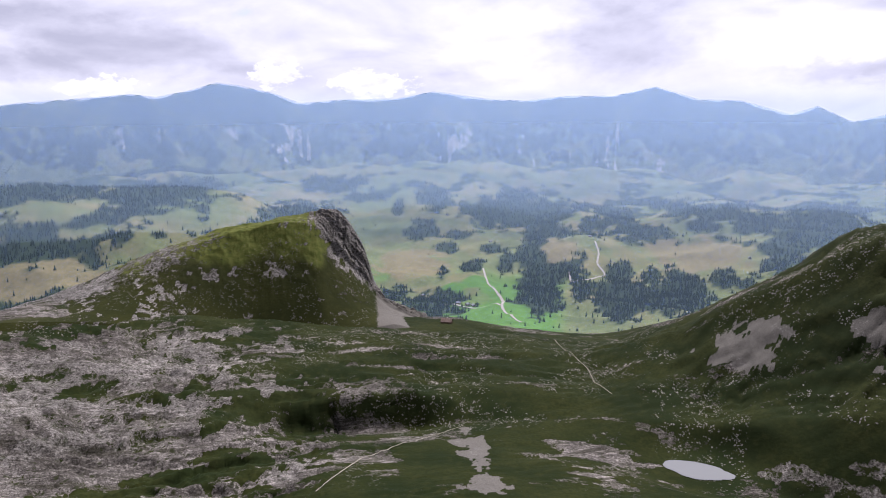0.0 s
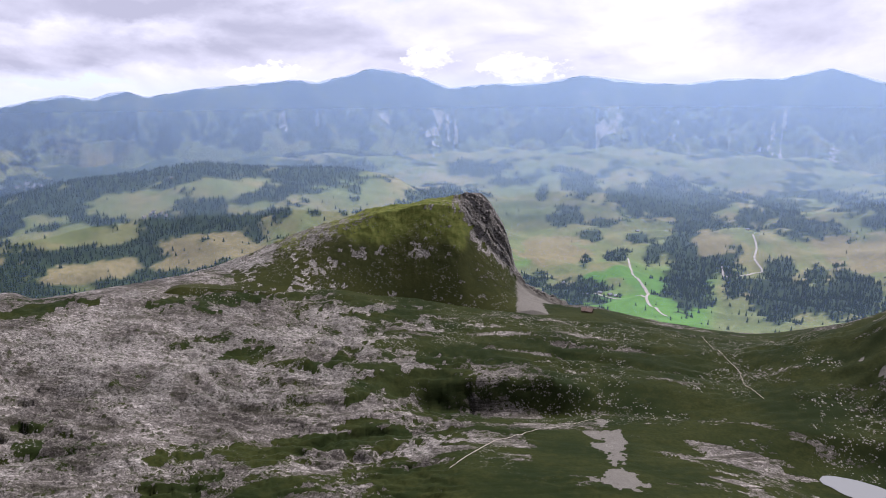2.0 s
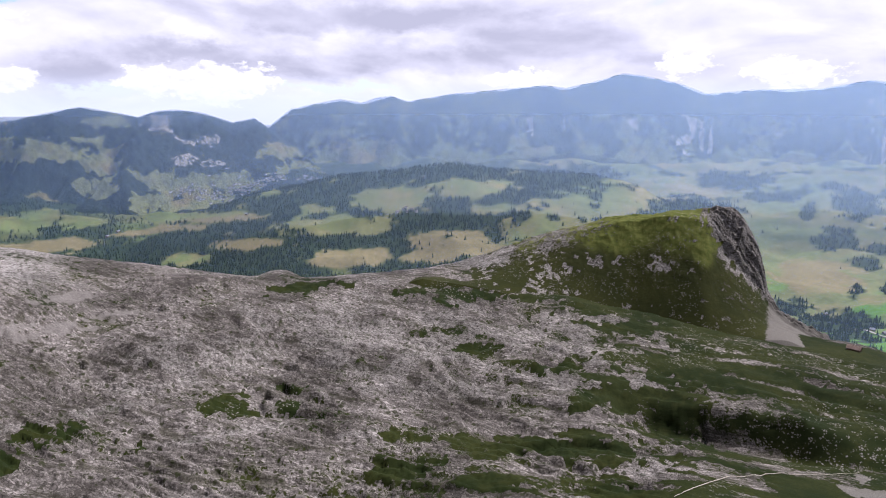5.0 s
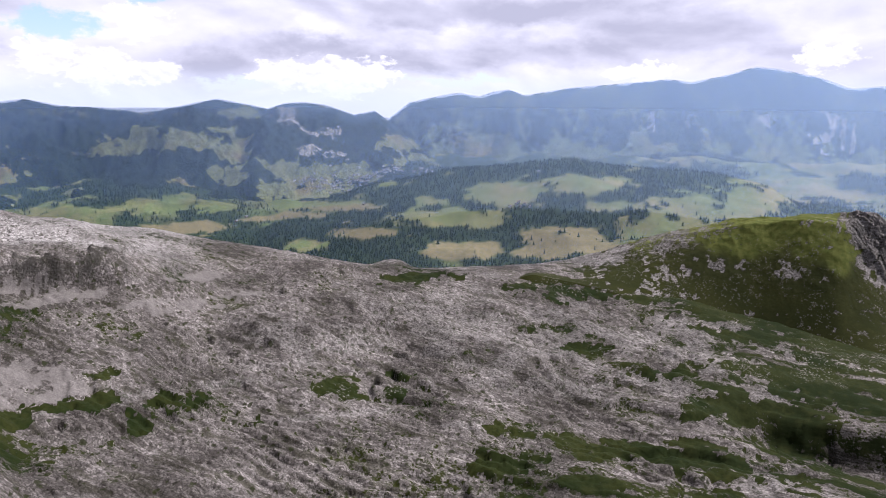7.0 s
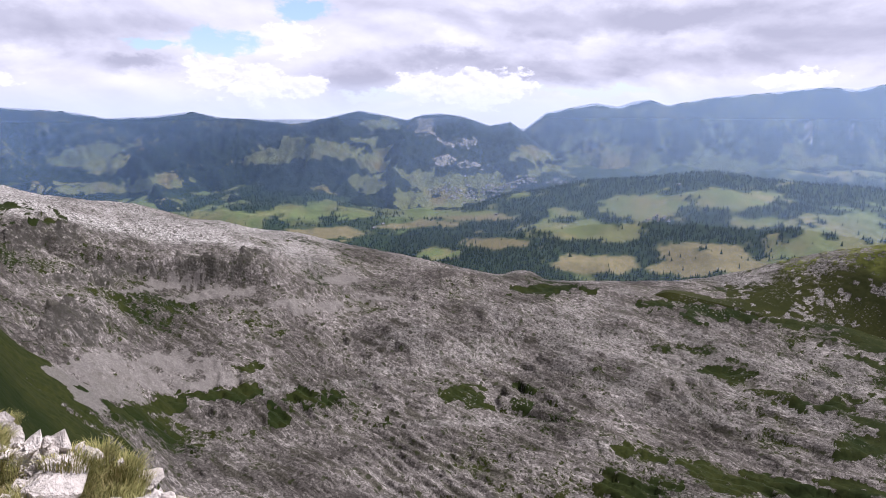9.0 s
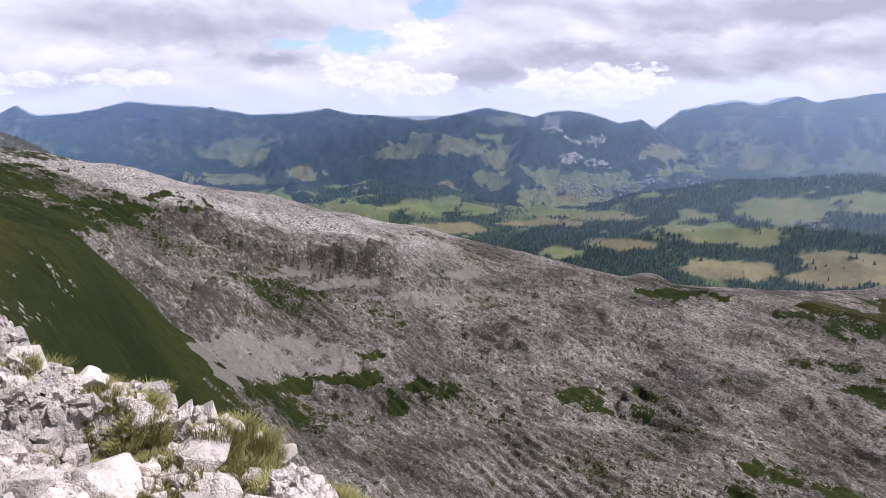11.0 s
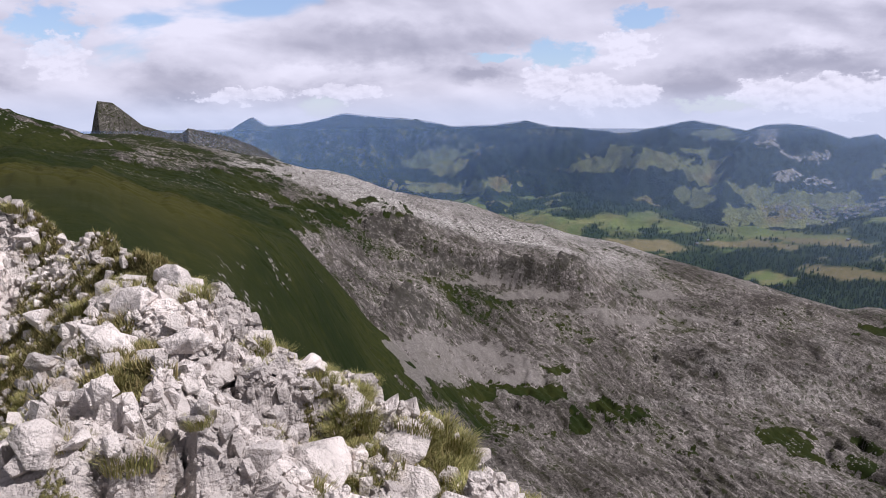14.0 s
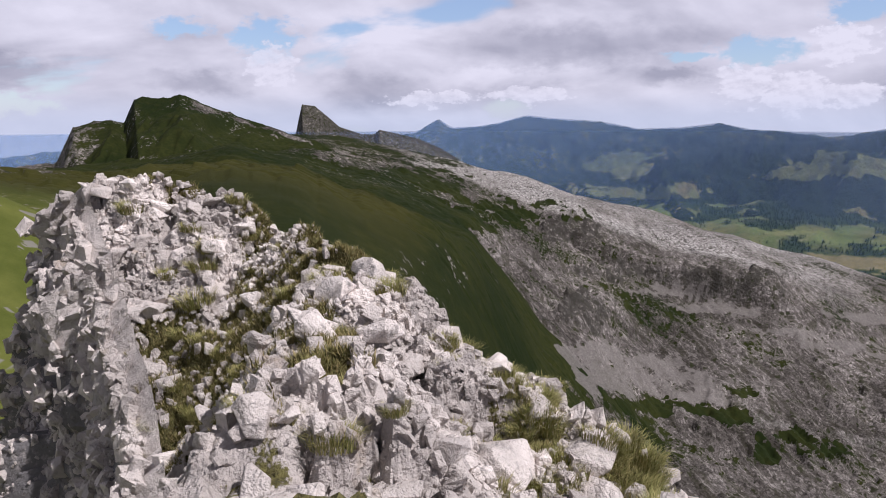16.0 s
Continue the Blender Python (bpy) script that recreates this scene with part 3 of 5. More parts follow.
station(400, (-60, -31), (-20, -31), (20, -30.5), (35, -30), (60, -27.5), (75, -24), (85, -15.6), (91, -8.8), (97, -6.3), (102, -4.8), (105, -3.4), (110, -1.8), (120, -5), (180, -8))
station(500, (-60, -28), (-22, -28.2), (-12, -27.5), (20, -26.5), (35, -25), (60, -22.3), (75, -18.3), (85, -12.2), (91, -7.4), (97, -5.2), (105, -2.9), (110, -2.5), (180, -9))
station(560, (-60, -21.5), (-33, -21.5), (-22, -24), (-12, -24.8), (-2, -25.4), (2, -26.1), (11, -26.2), (14, -25.3), (20, -23.5), (35, -22.2), (60, -19.8), (75, -15.7), (85, -10.6), (91, -6.6), (97, -4.6), (105, -2.6), (180, -9))
station(580, (-60, -19.5), (-33, -20.2), (-22, -23.2), (-12, -24), (-2, -24), (2, -23.1), (11, -23.0), (14, -23.3), (20, -22.5), (35, -21.4), (60, -19), (75, -14.7), (85, -10.1), (91, -6.4), (97, -4.4), (105, -2.5), (180, -9))
station(600, (-60, -17.5), (-33, -19), (-22, -22.5), (-12, -23.2), (0, -22.8), (9, -22.4), (20, -21.5), (35, -20.6), (60, -18.3), (75, -13.8), (85, -9.7), (91, -6.2), (97, -4.2), (105, -2.4), (180, -9))
station(655, (-60, -10), (-33, -14), (-26, -17.4), (-20, -20.2), (-12, -21.8), (0, -21.2), (9, -21.2), (20, -20), (35, -19.3), (60, -17), (66, -15.0), (68, -14.9), (75, -13.4), (82, -10.7), (85, -8.9), (91, -5.85), (97, -3.9), (105, -2.2), (180, -9))
station(663, (-60, -9.2), (-33, -13), (-26, -16.7), (-20, -19.7), (-12, -21.5), (0, -20.9), (9, -20.9), (20, -19.7), (35, -19), (60, -16.6), (66, -14.2), (68, -12.8), (75, -11.3), (82, -9.2), (85, -8.6), (91, -5.75), (97, -3.85), (105, -2.15), (180, -9))
station(685, (-60, -8), (-33, -11.5), (-26, -15.5), (-20, -18.8), (-12, -21), (0, -20.3), (9, -20.3), (20, -19.2), (35, -18.5), (60, -15.9), (68, -12.2), (75, -10.8), (82, -8.7), (85, -8.0), (91, -5.6), (97, -3.7), (105, -2.1), (180, -9))
station(720, (-60, -6), (-33, -8.6), (-28, -11.8), (-20, -17), (-12, -20), (0, -19.6), (9, -19.5), (20, -18), (35, -17.4), (60, -14.8), (70, -11.2), (75, -10.2), (85, -7.4), (91, -5.3), (97, -3.4), (105, -1.9), (180, -9))
station(800, (-60, -5), (-33, -7.75), (-30.7, -8.5), (-28, -10.9), (-23.5, -13.7), (-20.7, -15.6), (-15, -18.3), (-9, -18.8), (0, -18.2), (9, -18.2), (20, -16.4), (35, -15.5), (60, -12.9), (70, -9.9), (75, -8.9), (85, -6.4), (91, -4.9), (97, -3.0), (105, -1.6), (180, -9))
RIM = ((-60, -8), (-33, -10), (-28, -12.5), (-20.7, -16), (-15.1, -17.7), (-12.8, -18.05), (-9.5, -18), (-5.6, -17.7), (-0.7, -17.05), (5, -16.9), (20, -15.2), (31, -13.6),
       (40.6, -14.1), (43.6, -14.2), (44.5, -13.6), (45.3, -13.3), (46.4, -13.45), (47.2, -13.9), (48.2, -13.75), (50.4, -13.4), (55, -12.4), (60, -11.3), (64, -10.1), (67, -9.75), (70.2, -8.8), (72.6, -8.6), (76, -7.4), (79.2, -6.9))
RIM_LEFT = ((83, -6.05), (87.5, -4.5), (89.6, -4.3), (92.4, -3.4), (97.2, -2.45), (101.8, -1.34), (106, -1.2), (112, -3), (180, -10))
station(900, *RIM, *RIM_LEFT)
station(1000, (-180, -19.5), (-20, -19.5), (10, -19), (40, -16.5), (60, -14), (80, -9), (100, -4), (110, -5), (180, -12))
station(1150, (-180, -23), (30, -23), (60, -21), (80, -17), (100, -12), (180, -14))


def plateau_height(A, R):
    rs = [s[0] for s in STATIONS]
    els = np.stack([soft(A[0], *s[1], width=0.5) for s in STATIONS])
    z = np.empty_like(R)
    for j in range(R.shape[1]):
        z[:, j] = np.interp(R[:, j], rs, np.array(rs) * slope(els[:, j]))
    return z


def cell_blocks(x, y, size, seed, lift, tilt, crack):
    """Jointed rock: every cell is a block with its own height and tilt, parted by cracks."""
    gx, gy = x / size, y / size
    bx, by = np.floor(gx), np.floor(gy)
    d1 = np.full(np.shape(x), 9.0)
    d2, hgt = d1.copy(), np.zeros(np.shape(x))
    for i in (-1, 0, 1):
        for j in (-1, 0, 1):
            cx, cy = bx + i, by + j
            sx, sy = cx + 0.5 + 0.45 * lattice(cx, cy, seed), cy + 0.5 + 0.45 * lattice(cx, cy, seed + 1)
            ex, ey = gx - sx, gy - sy
            d = np.hypot(ex, ey)
            own = lift * lattice(cx, cy, seed + 2) + tilt * size * (ex * lattice(cx, cy, seed + 3) + ey * lattice(cx, cy, seed + 4))
            closer = d < d1
            d2 = np.where(closer, d1, np.minimum(d2, d))
            hgt = np.where(closer, own, hgt)
            d1 = np.where(closer, d, d1)
    return hgt - crack * step(d2 - d1, 0.11, 0.0)


def karst(X, Y, A, R):
    """Ledges, clints and hollows of the limestone."""
    warp = fbm(X / 70, Y / 70, 3, 3)
    q = 0.966 * Y - 0.259 * X
    ledges = 0
    for gap, tall, bend, seed in ((27.0, 6.0, 26, 8), (10.5, 3.4, 9, 9)):
        p = (q + bend * warp + 2.0 * fbm(X / 14, Y / 14, 2, seed + 40)) / gap
        f = p - np.floor(p)
        ledges = ledges + (step(f, 0.82, 1.0) - f) * tall * np.clip(0.55 + 0.9 * vnoise(X / 60, Y / 60, seed), 0, 1.4)
    clints = cell_blocks(X, Y, 11.0, 23, 0.9, 0.16, 0.9) + cell_blocks(X + 5, Y, 5.0, 24, 0.5, 0.12, 0.5)
    return ledges * (1 - 0.4 * step(A, 55, 70)) + clints + fbm(X / 52, Y / 52, 3, 11) * 4.0 + fbm(X / 130, Y / 130, 3, 19) * 6


az = np.concatenate([np.arange(-36, 131, 0.165), np.arange(132, 324, 3)])
rr = np.concatenate([np.geomspace(12, 200, 70), 1 / np.linspace(1 / 203, 1 / 940, 380), np.linspace(950, 1150, 12)])
A, R, X, Y = polar(az, rr)
Z = plateau_height(A, R)
rocky = step(A, 4, 30) * (1 - step(A + 14 * step(R, 450, 250) + 5.0 * fbm(X / 35, Y / 35, 5, 55), 88, 94)) + 0.55 * step(A, 84, 92) * step(R, 480, 600)
bands = step(fbm(A / 7, R / 16, 4, 53), 0.1, 0.5) * step(R, 330, 420) * (1 - step(A, 88, 92))
rocky = np.clip(rocky * (1 - 0.5 * step(fbm(A / 9, R / 22, 3, 54), 0.15, 0.5) * step(A, 45, 25)) + 0.62 * bands + 0.3 * fbm(X / 120, Y / 120, 3, 51), 0, 1)
lumps = karst(X, Y, A, R)
lumps = lumps * (1 - 0.75 * step(A, 13, 9) * step(R, 590, 550))
Z = Z + lumps * (0.4 + 0.6 * rocky) * step(R, 60, 240) * (1 - 0.75 * step(R, 770, 880))
# screes, turf hollows and crags
pale(23.2, -19.5, 6.12, 1.09)
pale(24.0, -22.4, 4.09, 0.62)
pale(32.2, -18.0, 3.50, 0.87)
pale(19.3, -17.4, 4.09, 0.26)
pale(30.9, -23.3, 6.41, 0.70)
pale(33.1, -20.1, 3.50, 1.14)
pale(14.5, -22.2, 2.34, 0.62)
pale(14.3, -28.6, 1.75, 0.67)
pale(41.1, -19.0, 6.41, 2.73)
pale(56.0, -21.6, 4.38, 0.26)
pale(61.9, -22.6, 5.83, 0.31)
pale(50.3, -25.8, 3.50, 0.22)
pale(39.8, -26.9, 2.92, 0.19)
pale(52.3, -19.5, 3.50, 1.15)
pale(-31.6, -26.7, 6.12, 0.60)
pale(-34.4, -25.1, 1.75, 0.39)
grass(31.7, -15.8, 3.80, 0.52)
grass(20.7, -21.4, 1.75, 0.62)
grass(12.3, -20.5, 4.67, 0.34)
grass(19.2, -24.0, 1.75, 0.61)
grass(19.6, -27.8, 4.38, 0.86)
grass(28.7, -20.4, 1.75, 0.34)
grass(23.2, -16.0, 3.21, 0.29)
grass(16.9, -23.5, 0.82, 1.68)
grass(25.6, -27.3, 2.92, 0.32)
grass(11.5, -21.6, 2.34, 0.51)
grass(13.1, -17.8, 5.83, 0.23)
grass(51.0, -23.8, 1.46, 0.50)
grass(44.8, -23.0, 1.02, 0.34)
grass(45.1, -24.3, 0.88, 0.31)
grass(65.3, -23.4, 1.75, 0.45)
grass(61.8, -23.5, 1.17, 0.34)
grass(34.2, -29.8, 2.63, 0.79)
grass(66.5, -24.8, 0.88, 0.69)
grass(57.2, -25.6, 0.58, 0.39)
grass(36.1, -27.1, 0.88, 0.38)
grass(43.3, -14.9, 2.34, 0.47)
grass(48.8, -24.6, 1.17, 0.19)
grass(84.1, -20.4, 1.44, 0.49)
grass(76.4, -22.7, 2.52, 0.42)
grass(72.2, -22.5, 3.59, 0.49)
grass(68.4, -20.6, 0.90, 0.35)
grass(88.6, -7.9, 4.31, 0.86)
grass(96.1, -5.1, 2.88, 0.71)
stones(-2.9, -27.6, 1.32, 1.35)
stones(-1.8, -27.2, 1.17, 0.33)
stones(-3.4, -30.3, 2.34, 0.73)
stones(-24.5, -18.2, 2.34, 1.15)
stones(-25.7, -17.0, 1.46, 1.16)
stones(-23.8, -19.1, 1.46, 0.63)
stones(-33.3, -15.4, 1.17, 1.11)
stones(-33.8, -18.3, 0.88, 0.23)
stones(62.9, -16.5, 3.80, 0.35)
stones(58.0, -15.7, 1.75, 0.23)
stones(61.2, -16.0, 1.75, 0.20)
stones(75.2, -13.7, 2.16, 0.36)
stones(70.9, -14.7, 2.88, 0.43)
stones(66.5, -15.9, 2.52, 0.36)
stones(61.3, -14.2, 1.98, 0.36)
stones(76.3, -20.3, 5.74, 1.41)
stones(80.5, -18.9, 2.52, 0.78)
stones(72.6, -21.5, 2.52, 0.42)
stones(89.5, -7.5, 1.44, 0.32)
stones(95.5, -5.2, 1.44, 0.18)
fleck(-3.0, -19.2, 3.80, 0.92)
fleck(-9.5, -22.6, 1.32, 0.51)
fleck(-6.2, -24.7, 1.46, 0.83)
fleck(-2.4, -22.0, 1.75, 0.51)
fleck(-19.5, -23.7, 1.17, 1.40)
fleck(-29.7, -21.0, 5.25, 0.63)
fleck(-31.0, -21.8, 4.38, 0.37)
fleck(-17.8, -19.4, 2.05, 0.29)
fleck(-27.0, -15.3, 1.75, 1.75)
fleck(-32.0, -14.1, 1.17, 1.17)
fleck(-11.6, -21.4, 0.88, 1.14)
fleck(94.7, -13.0, 3.24, 1.62)
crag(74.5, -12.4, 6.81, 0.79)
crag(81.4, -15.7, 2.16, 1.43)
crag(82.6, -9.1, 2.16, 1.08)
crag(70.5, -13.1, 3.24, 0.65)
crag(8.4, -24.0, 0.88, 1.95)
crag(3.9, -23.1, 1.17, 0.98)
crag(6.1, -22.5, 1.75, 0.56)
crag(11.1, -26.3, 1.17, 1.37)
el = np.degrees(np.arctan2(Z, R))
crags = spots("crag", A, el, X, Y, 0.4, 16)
lush = spots("grass", A, el, X, Y, 0.9, 14)
broad = spots("pale", A, el, X, Y, 1.1, 22) * (1 - 0.8 * lush) * (1 - crags)
Z = Z + crags * (ridged(X / 26, Y / 26, 3, 91) * (2.0 + 4.0 * step(A, 60, 66)))
pool = step(np.hypot((A + 21.9) / 4.2, (R - 509) / 30), 1.9, 0.75)
Z = Z * (1 - pool) - 265.6 * pool
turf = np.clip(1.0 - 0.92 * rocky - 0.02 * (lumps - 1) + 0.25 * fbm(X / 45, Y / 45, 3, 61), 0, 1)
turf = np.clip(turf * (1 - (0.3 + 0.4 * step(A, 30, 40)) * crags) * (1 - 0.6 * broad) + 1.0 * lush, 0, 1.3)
scree = spots("stones", A, el, X, Y, 0.6, 14) * (1 - lush)
flecks = np.maximum(spots("fleck", A, el, X, Y, 0.8, 18), 0.8 * step(fbm(X / 70, Y / 70, 3, 75), 0.25, 0.6) * step(R, 380, 480))
# crest band whitened to look sunlit; the pale spots are bare pavement
bare = np.maximum(step(A, 58, 68) * (1 - step(A, 94, 99)) * step(R, 690, 760) * np.clip(0.85 + 0.5 * fbm(X / 50, Y / 50, 3, 73), 0, 1), 0.2 * broad)
dry = 0.35 * np.exp(-((R - 225) / 55) ** 2) * step(A, 93, 98)
# the slope close by gets brighter turf, coloured as if in sun
near = 0.9 * step(A, 112, 118) * step(R, 220, 120)
turf = np.clip(turf + near, 0, 1.3)
flecks = np.maximum(flecks, 0.8 * near)
# crags are darkened in colour for the shade below their overhangs
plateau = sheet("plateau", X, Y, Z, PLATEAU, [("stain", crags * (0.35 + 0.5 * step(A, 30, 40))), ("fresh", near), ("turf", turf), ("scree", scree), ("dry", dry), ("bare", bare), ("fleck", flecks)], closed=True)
tagged(plateau, "grey karst limestone plateau with patches of green turf", "ground", kind="structure")

# ---- hills and mountains ----


def lower(knots, by):
    return [(a, e - by) for a, e in knots]


def landform(name, label, az, rows, material, relief, attrs, category="mountain"):
    """A hill seen from one side: rows are (distance, angle line) from foot to crest and down its back."""
    rows = [(rows[0][0] - 40, lower(rows[0][1], 6))] + rows
    rs, lines = [r for r, _ in rows], [k for _, k in rows]
    relief["rows"] = (3, *relief["rows"])
    rr = np.concatenate([np.linspace(a, b_, n, endpoint=False) for a, b_, n in zip(rs[:-1], rs[1:], relief["rows"])] + [[rs[-1]]])
    A, R, X, Y = polar(az, rr)
    els = np.stack([soft(az, *k, width=relief["soft"]) if "soft" in relief else line(az, *k) for k in lines])
    Z = np.empty_like(R)
    for j in range(R.shape[1]):
        Z[:, j] = np.interp(R[:, j], rs, np.array(rs) * slope(els[:, j]))
    Z = Z + relief["shape"](X, Y, A, R)
    if "under" in relief:
        Z = np.minimum(Z, R * slope(line(A, *relief["under"])) - 0.02 * np.abs(rs[2] - R))
    if "jag" in relief:
        Z = Z + fbm(A * 1.6, 0 * A, 4, 77, 0.6) * relief["jag"] * step(R, rs[2] - 150, rs[2] - 20)
    return tagged(sheet(name, X, Y, Z, material, attrs(X, Y, Z, A, R)), label, category, kind="structure" if category in ("hill", "ridge") else "")


HILL = ((-2, -19), (2.2, -16.8), (4.6, -16.05), (5.7, -14.6), (6.2, -13.4), (6.5, -11.4), (7.6, -9.4), (8.6, -8.05), (9.5, -8.0), (13.2, -8.45),
        (17.6, -9.27), (22, -10.5), (26.1, -11.7), (30, -13.3), (33.6, -13.7), (38, -15))
HILL_FOOT = ((-2, -19.5), (4.1, -17.6), (9, -18.3), (16, -18.3), (22.4, -16.6), (28.3, -15.4), (33.7, -14.6), (38, -16))

HILL_TURF = ((-2, -19.3), (2.2, -17.2), (4.6, -16.3), (5.7, -15.3), (6.3, -14.4), (7, -13.6), (8.4, -12.2), (9.6, -10.8), (10.4, -9.2), (11.6, -8.85), (13.2, -8.9),
             (17.6, -9.7), (22, -10.9), (26.1, -12.1), (30, -13.6), (33.6, -14), (38, -15.4))


def hill_shape(X, Y, A, R):
    cliff = step(A, 11.0, 9.6) * step(R, 930, 942)
    up = step(R, 830, 930)
    face = ridged(A * 1.1 + 0.1 * R / 9, R / 40, 3, 12, 0.6) * 3.5 + ridged(A * 0.35, R / 7, 3, 13, 0.6) * 3.5
    return (fbm(X / 60, Y / 60, 5, 100) * 3.0 + ridged(X / 16, Y / 16, 3, 101) * 0.9) * (1 - cliff * 0.5) * up + face * cliff * (1 - step(R, 968, 976))


def hill_attrs(X, Y, Z, A, R):
    el = np.degrees(np.arctan2(Z, R))
    n = fbm(X / 55, Y / 55, 4, 14)
    cliff = step(A + 0.7 * fbm(A * 2, el * 1.3, 3, 17), line(el, (-16, 6), (-14.3, 7.0), (-12.2, 9.2), (-10.8, 10.4), (-9.2, 11.0)), line(el, (-16, 5.2), (-14.3, 6.2), (-12.2, 8.4), (-10.8, 9.6), (-9.2, 10.2))) * step(el, -15.2, -14.6)
    slabs = spots("slab", A, el, X, Y, 1.3, 9) * step(fbm(X / 5, Y / 5, 2, 19), -0.4, 0.3)
    rim = step(A + 5 * n, 16, 24) * (0.45 + 0.55 * step(R, 880, 930))
    turf = np.clip(1.0 - 0.95 * cliff - 0.72 * rim + 0.3 * n - 0.6 * slabs, 0, 1)
    scree = np.maximum(step(A, 6.4, 5.2) * step(el, -13.4, -14.2), 0.3 * slabs)
    # upper turf painted as sunlit, its foot left dark
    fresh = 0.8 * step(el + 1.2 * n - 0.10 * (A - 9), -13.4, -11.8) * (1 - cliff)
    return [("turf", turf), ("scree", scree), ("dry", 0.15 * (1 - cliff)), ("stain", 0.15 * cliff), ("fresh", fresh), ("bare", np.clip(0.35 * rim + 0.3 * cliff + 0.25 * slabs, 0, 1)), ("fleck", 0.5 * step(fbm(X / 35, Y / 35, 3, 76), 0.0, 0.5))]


# pale slabs on the hill
slab(13.7, -13.0, 0.89, 0.65)
slab(19.0, -12.8, 0.59, 0.38)
slab(17.4, -12.8, 0.83, 0.21)
slab(11.4, -13.2, 0.33, 0.59)
slab(13.7, -16.1, 0.74, 0.29)
slab(22.9, -14.3, 1.48, 1.03)
slab(27.9, -13.7, 0.83, 0.89)
slab(9.5, -16.6, 1.48, 0.21)
slab(12.4, -9.2, 1.04, 0.24)
slab(11.8, -9.9, 1.04, 0.24)
slab(12.6, -10.6, 0.74, 0.18)
slab(23.5, -15.0, 1.18, 0.41)
slab(21.0, -13.6, 0.89, 0.30)
slab(16.2, -16.3, 0.89, 0.18)
slab(10.9, -15.2, 0.59, 0.24)
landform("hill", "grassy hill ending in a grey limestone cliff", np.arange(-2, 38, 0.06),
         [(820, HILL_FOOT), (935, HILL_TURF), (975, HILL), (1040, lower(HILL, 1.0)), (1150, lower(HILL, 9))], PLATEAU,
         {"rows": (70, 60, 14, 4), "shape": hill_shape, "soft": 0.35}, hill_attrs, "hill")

FAR_RIDGE = ((-60, 0.2), (-40, 0.6), (-32.2, -0.66), (-30.3, -1.17), (-28, -0.06), (-26.3, -0.66), (-22.9, 0.38), (-19.9, 0.48), (-16.7, 1.49), (-13.6, 0.8), (-9.8, 0.83),
             (-6.7, 0.49), (-4, 0.6), (0.7, 1.25), (3.8, 0.68), (7.8, 0.66), (11.4, 0.36), (13.3, 1.11), (16.1, 1.75), (17.6, 1.93), (19.8, 1.3), (22, 0.85), (23.8, 1.06),
             (27.9, 0.67), (31.1, 0.41), (34.6, -0.2), (36, 0.25), (37.2, 0.1), (38.3, -0.3), (40.1, 0.0), (41.9, -0.33), (44, -0.8), (45.5, -1.95), (48, -3.4), (54, -5))
FAR_FOOT = ((-60, -6.5), (-30, -6.2), (-23, -5.3), (-14, -6), (-8, -5.6), (-3, -4.8), (4, -6), (7, -6.2), (12, -5), (21, -3.6), (33, -5), (54, -6.5))


def range_shape(amp, r0, r1, scale, seed):
    def shape(X, Y, A, R):
        t = np.clip((R - r0) / (r1 - r0), 0, 1)
        wx, wy = X + 60 * fbm(X / 400, Y / 400, 2, seed + 5), Y + 60 * fbm(X / 400, Y / 400, 2, seed + 6)
        ribs = ridged(wx / (95 * scale), wy / (95 * scale), 5, seed, 0.55) - 0.3
        return ribs * amp * np.sin(np.pi * np.minimum(t, 0.5)) * (1 - step(t, 0.8, 1.0))
    return shape


def far_shape(X, Y, A, R):
    """Buttresses and gullies that fall from the crest."""
    t = np.clip((R - 3650) / 650, 0, 1)
    hold = np.sin(np.pi * np.minimum(t, 0.5)) * (1 - step(t, 0.82, 1.0)) + 0.1 * step(t, 0.6, 1)
    bend = 0.45 * fbm(X / 450, Y / 450, 3, 206)
    ribs = ridged(A / 4.2 + bend + 0.5 * t, 0.7 * t, 5, 205, 0.58) - 0.5
    return ribs * 62 * hold + (ridged(X / 130, Y / 130, 3, 207, 0.6) - 0.3) * 16 * hold


def far_attrs(X, Y, Z, A, R):
    E = np.degrees(np.arctan2(Z, R))
    gully = fbm(A / 0.8 + 0.6 * fbm(A / 2, R / 200, 3, 9), R / 330, 4, 301, 0.6)
    low = 1 - step(E + 0.9 * fbm(A / 1.8, R / 250, 4, 302, 0.6), -4.6, -3.2)
    fans = spots("fan", A + 0.5 * fbm(A, R / 120, 3, 7), E, X, Y, 0.9, 90) * step(fbm(A / 0.35, R / 500, 3, 303), -0.5, 0.1)
    return [("open", 0.28 + 0.5 * low + 0.35 * step(fbm(A / 1.6, R / 120, 4, 304), 0.05, 0.5)), ("rock", np.clip(0.08 + 0.58 * fans + 0.26 * step(gully, 0.35, 0.8) * (1 - low), 0, 1))]


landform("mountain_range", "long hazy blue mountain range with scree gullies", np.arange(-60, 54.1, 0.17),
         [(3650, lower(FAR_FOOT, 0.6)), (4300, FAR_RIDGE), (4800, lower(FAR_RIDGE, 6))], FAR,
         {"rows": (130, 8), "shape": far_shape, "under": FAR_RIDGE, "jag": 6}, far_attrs)

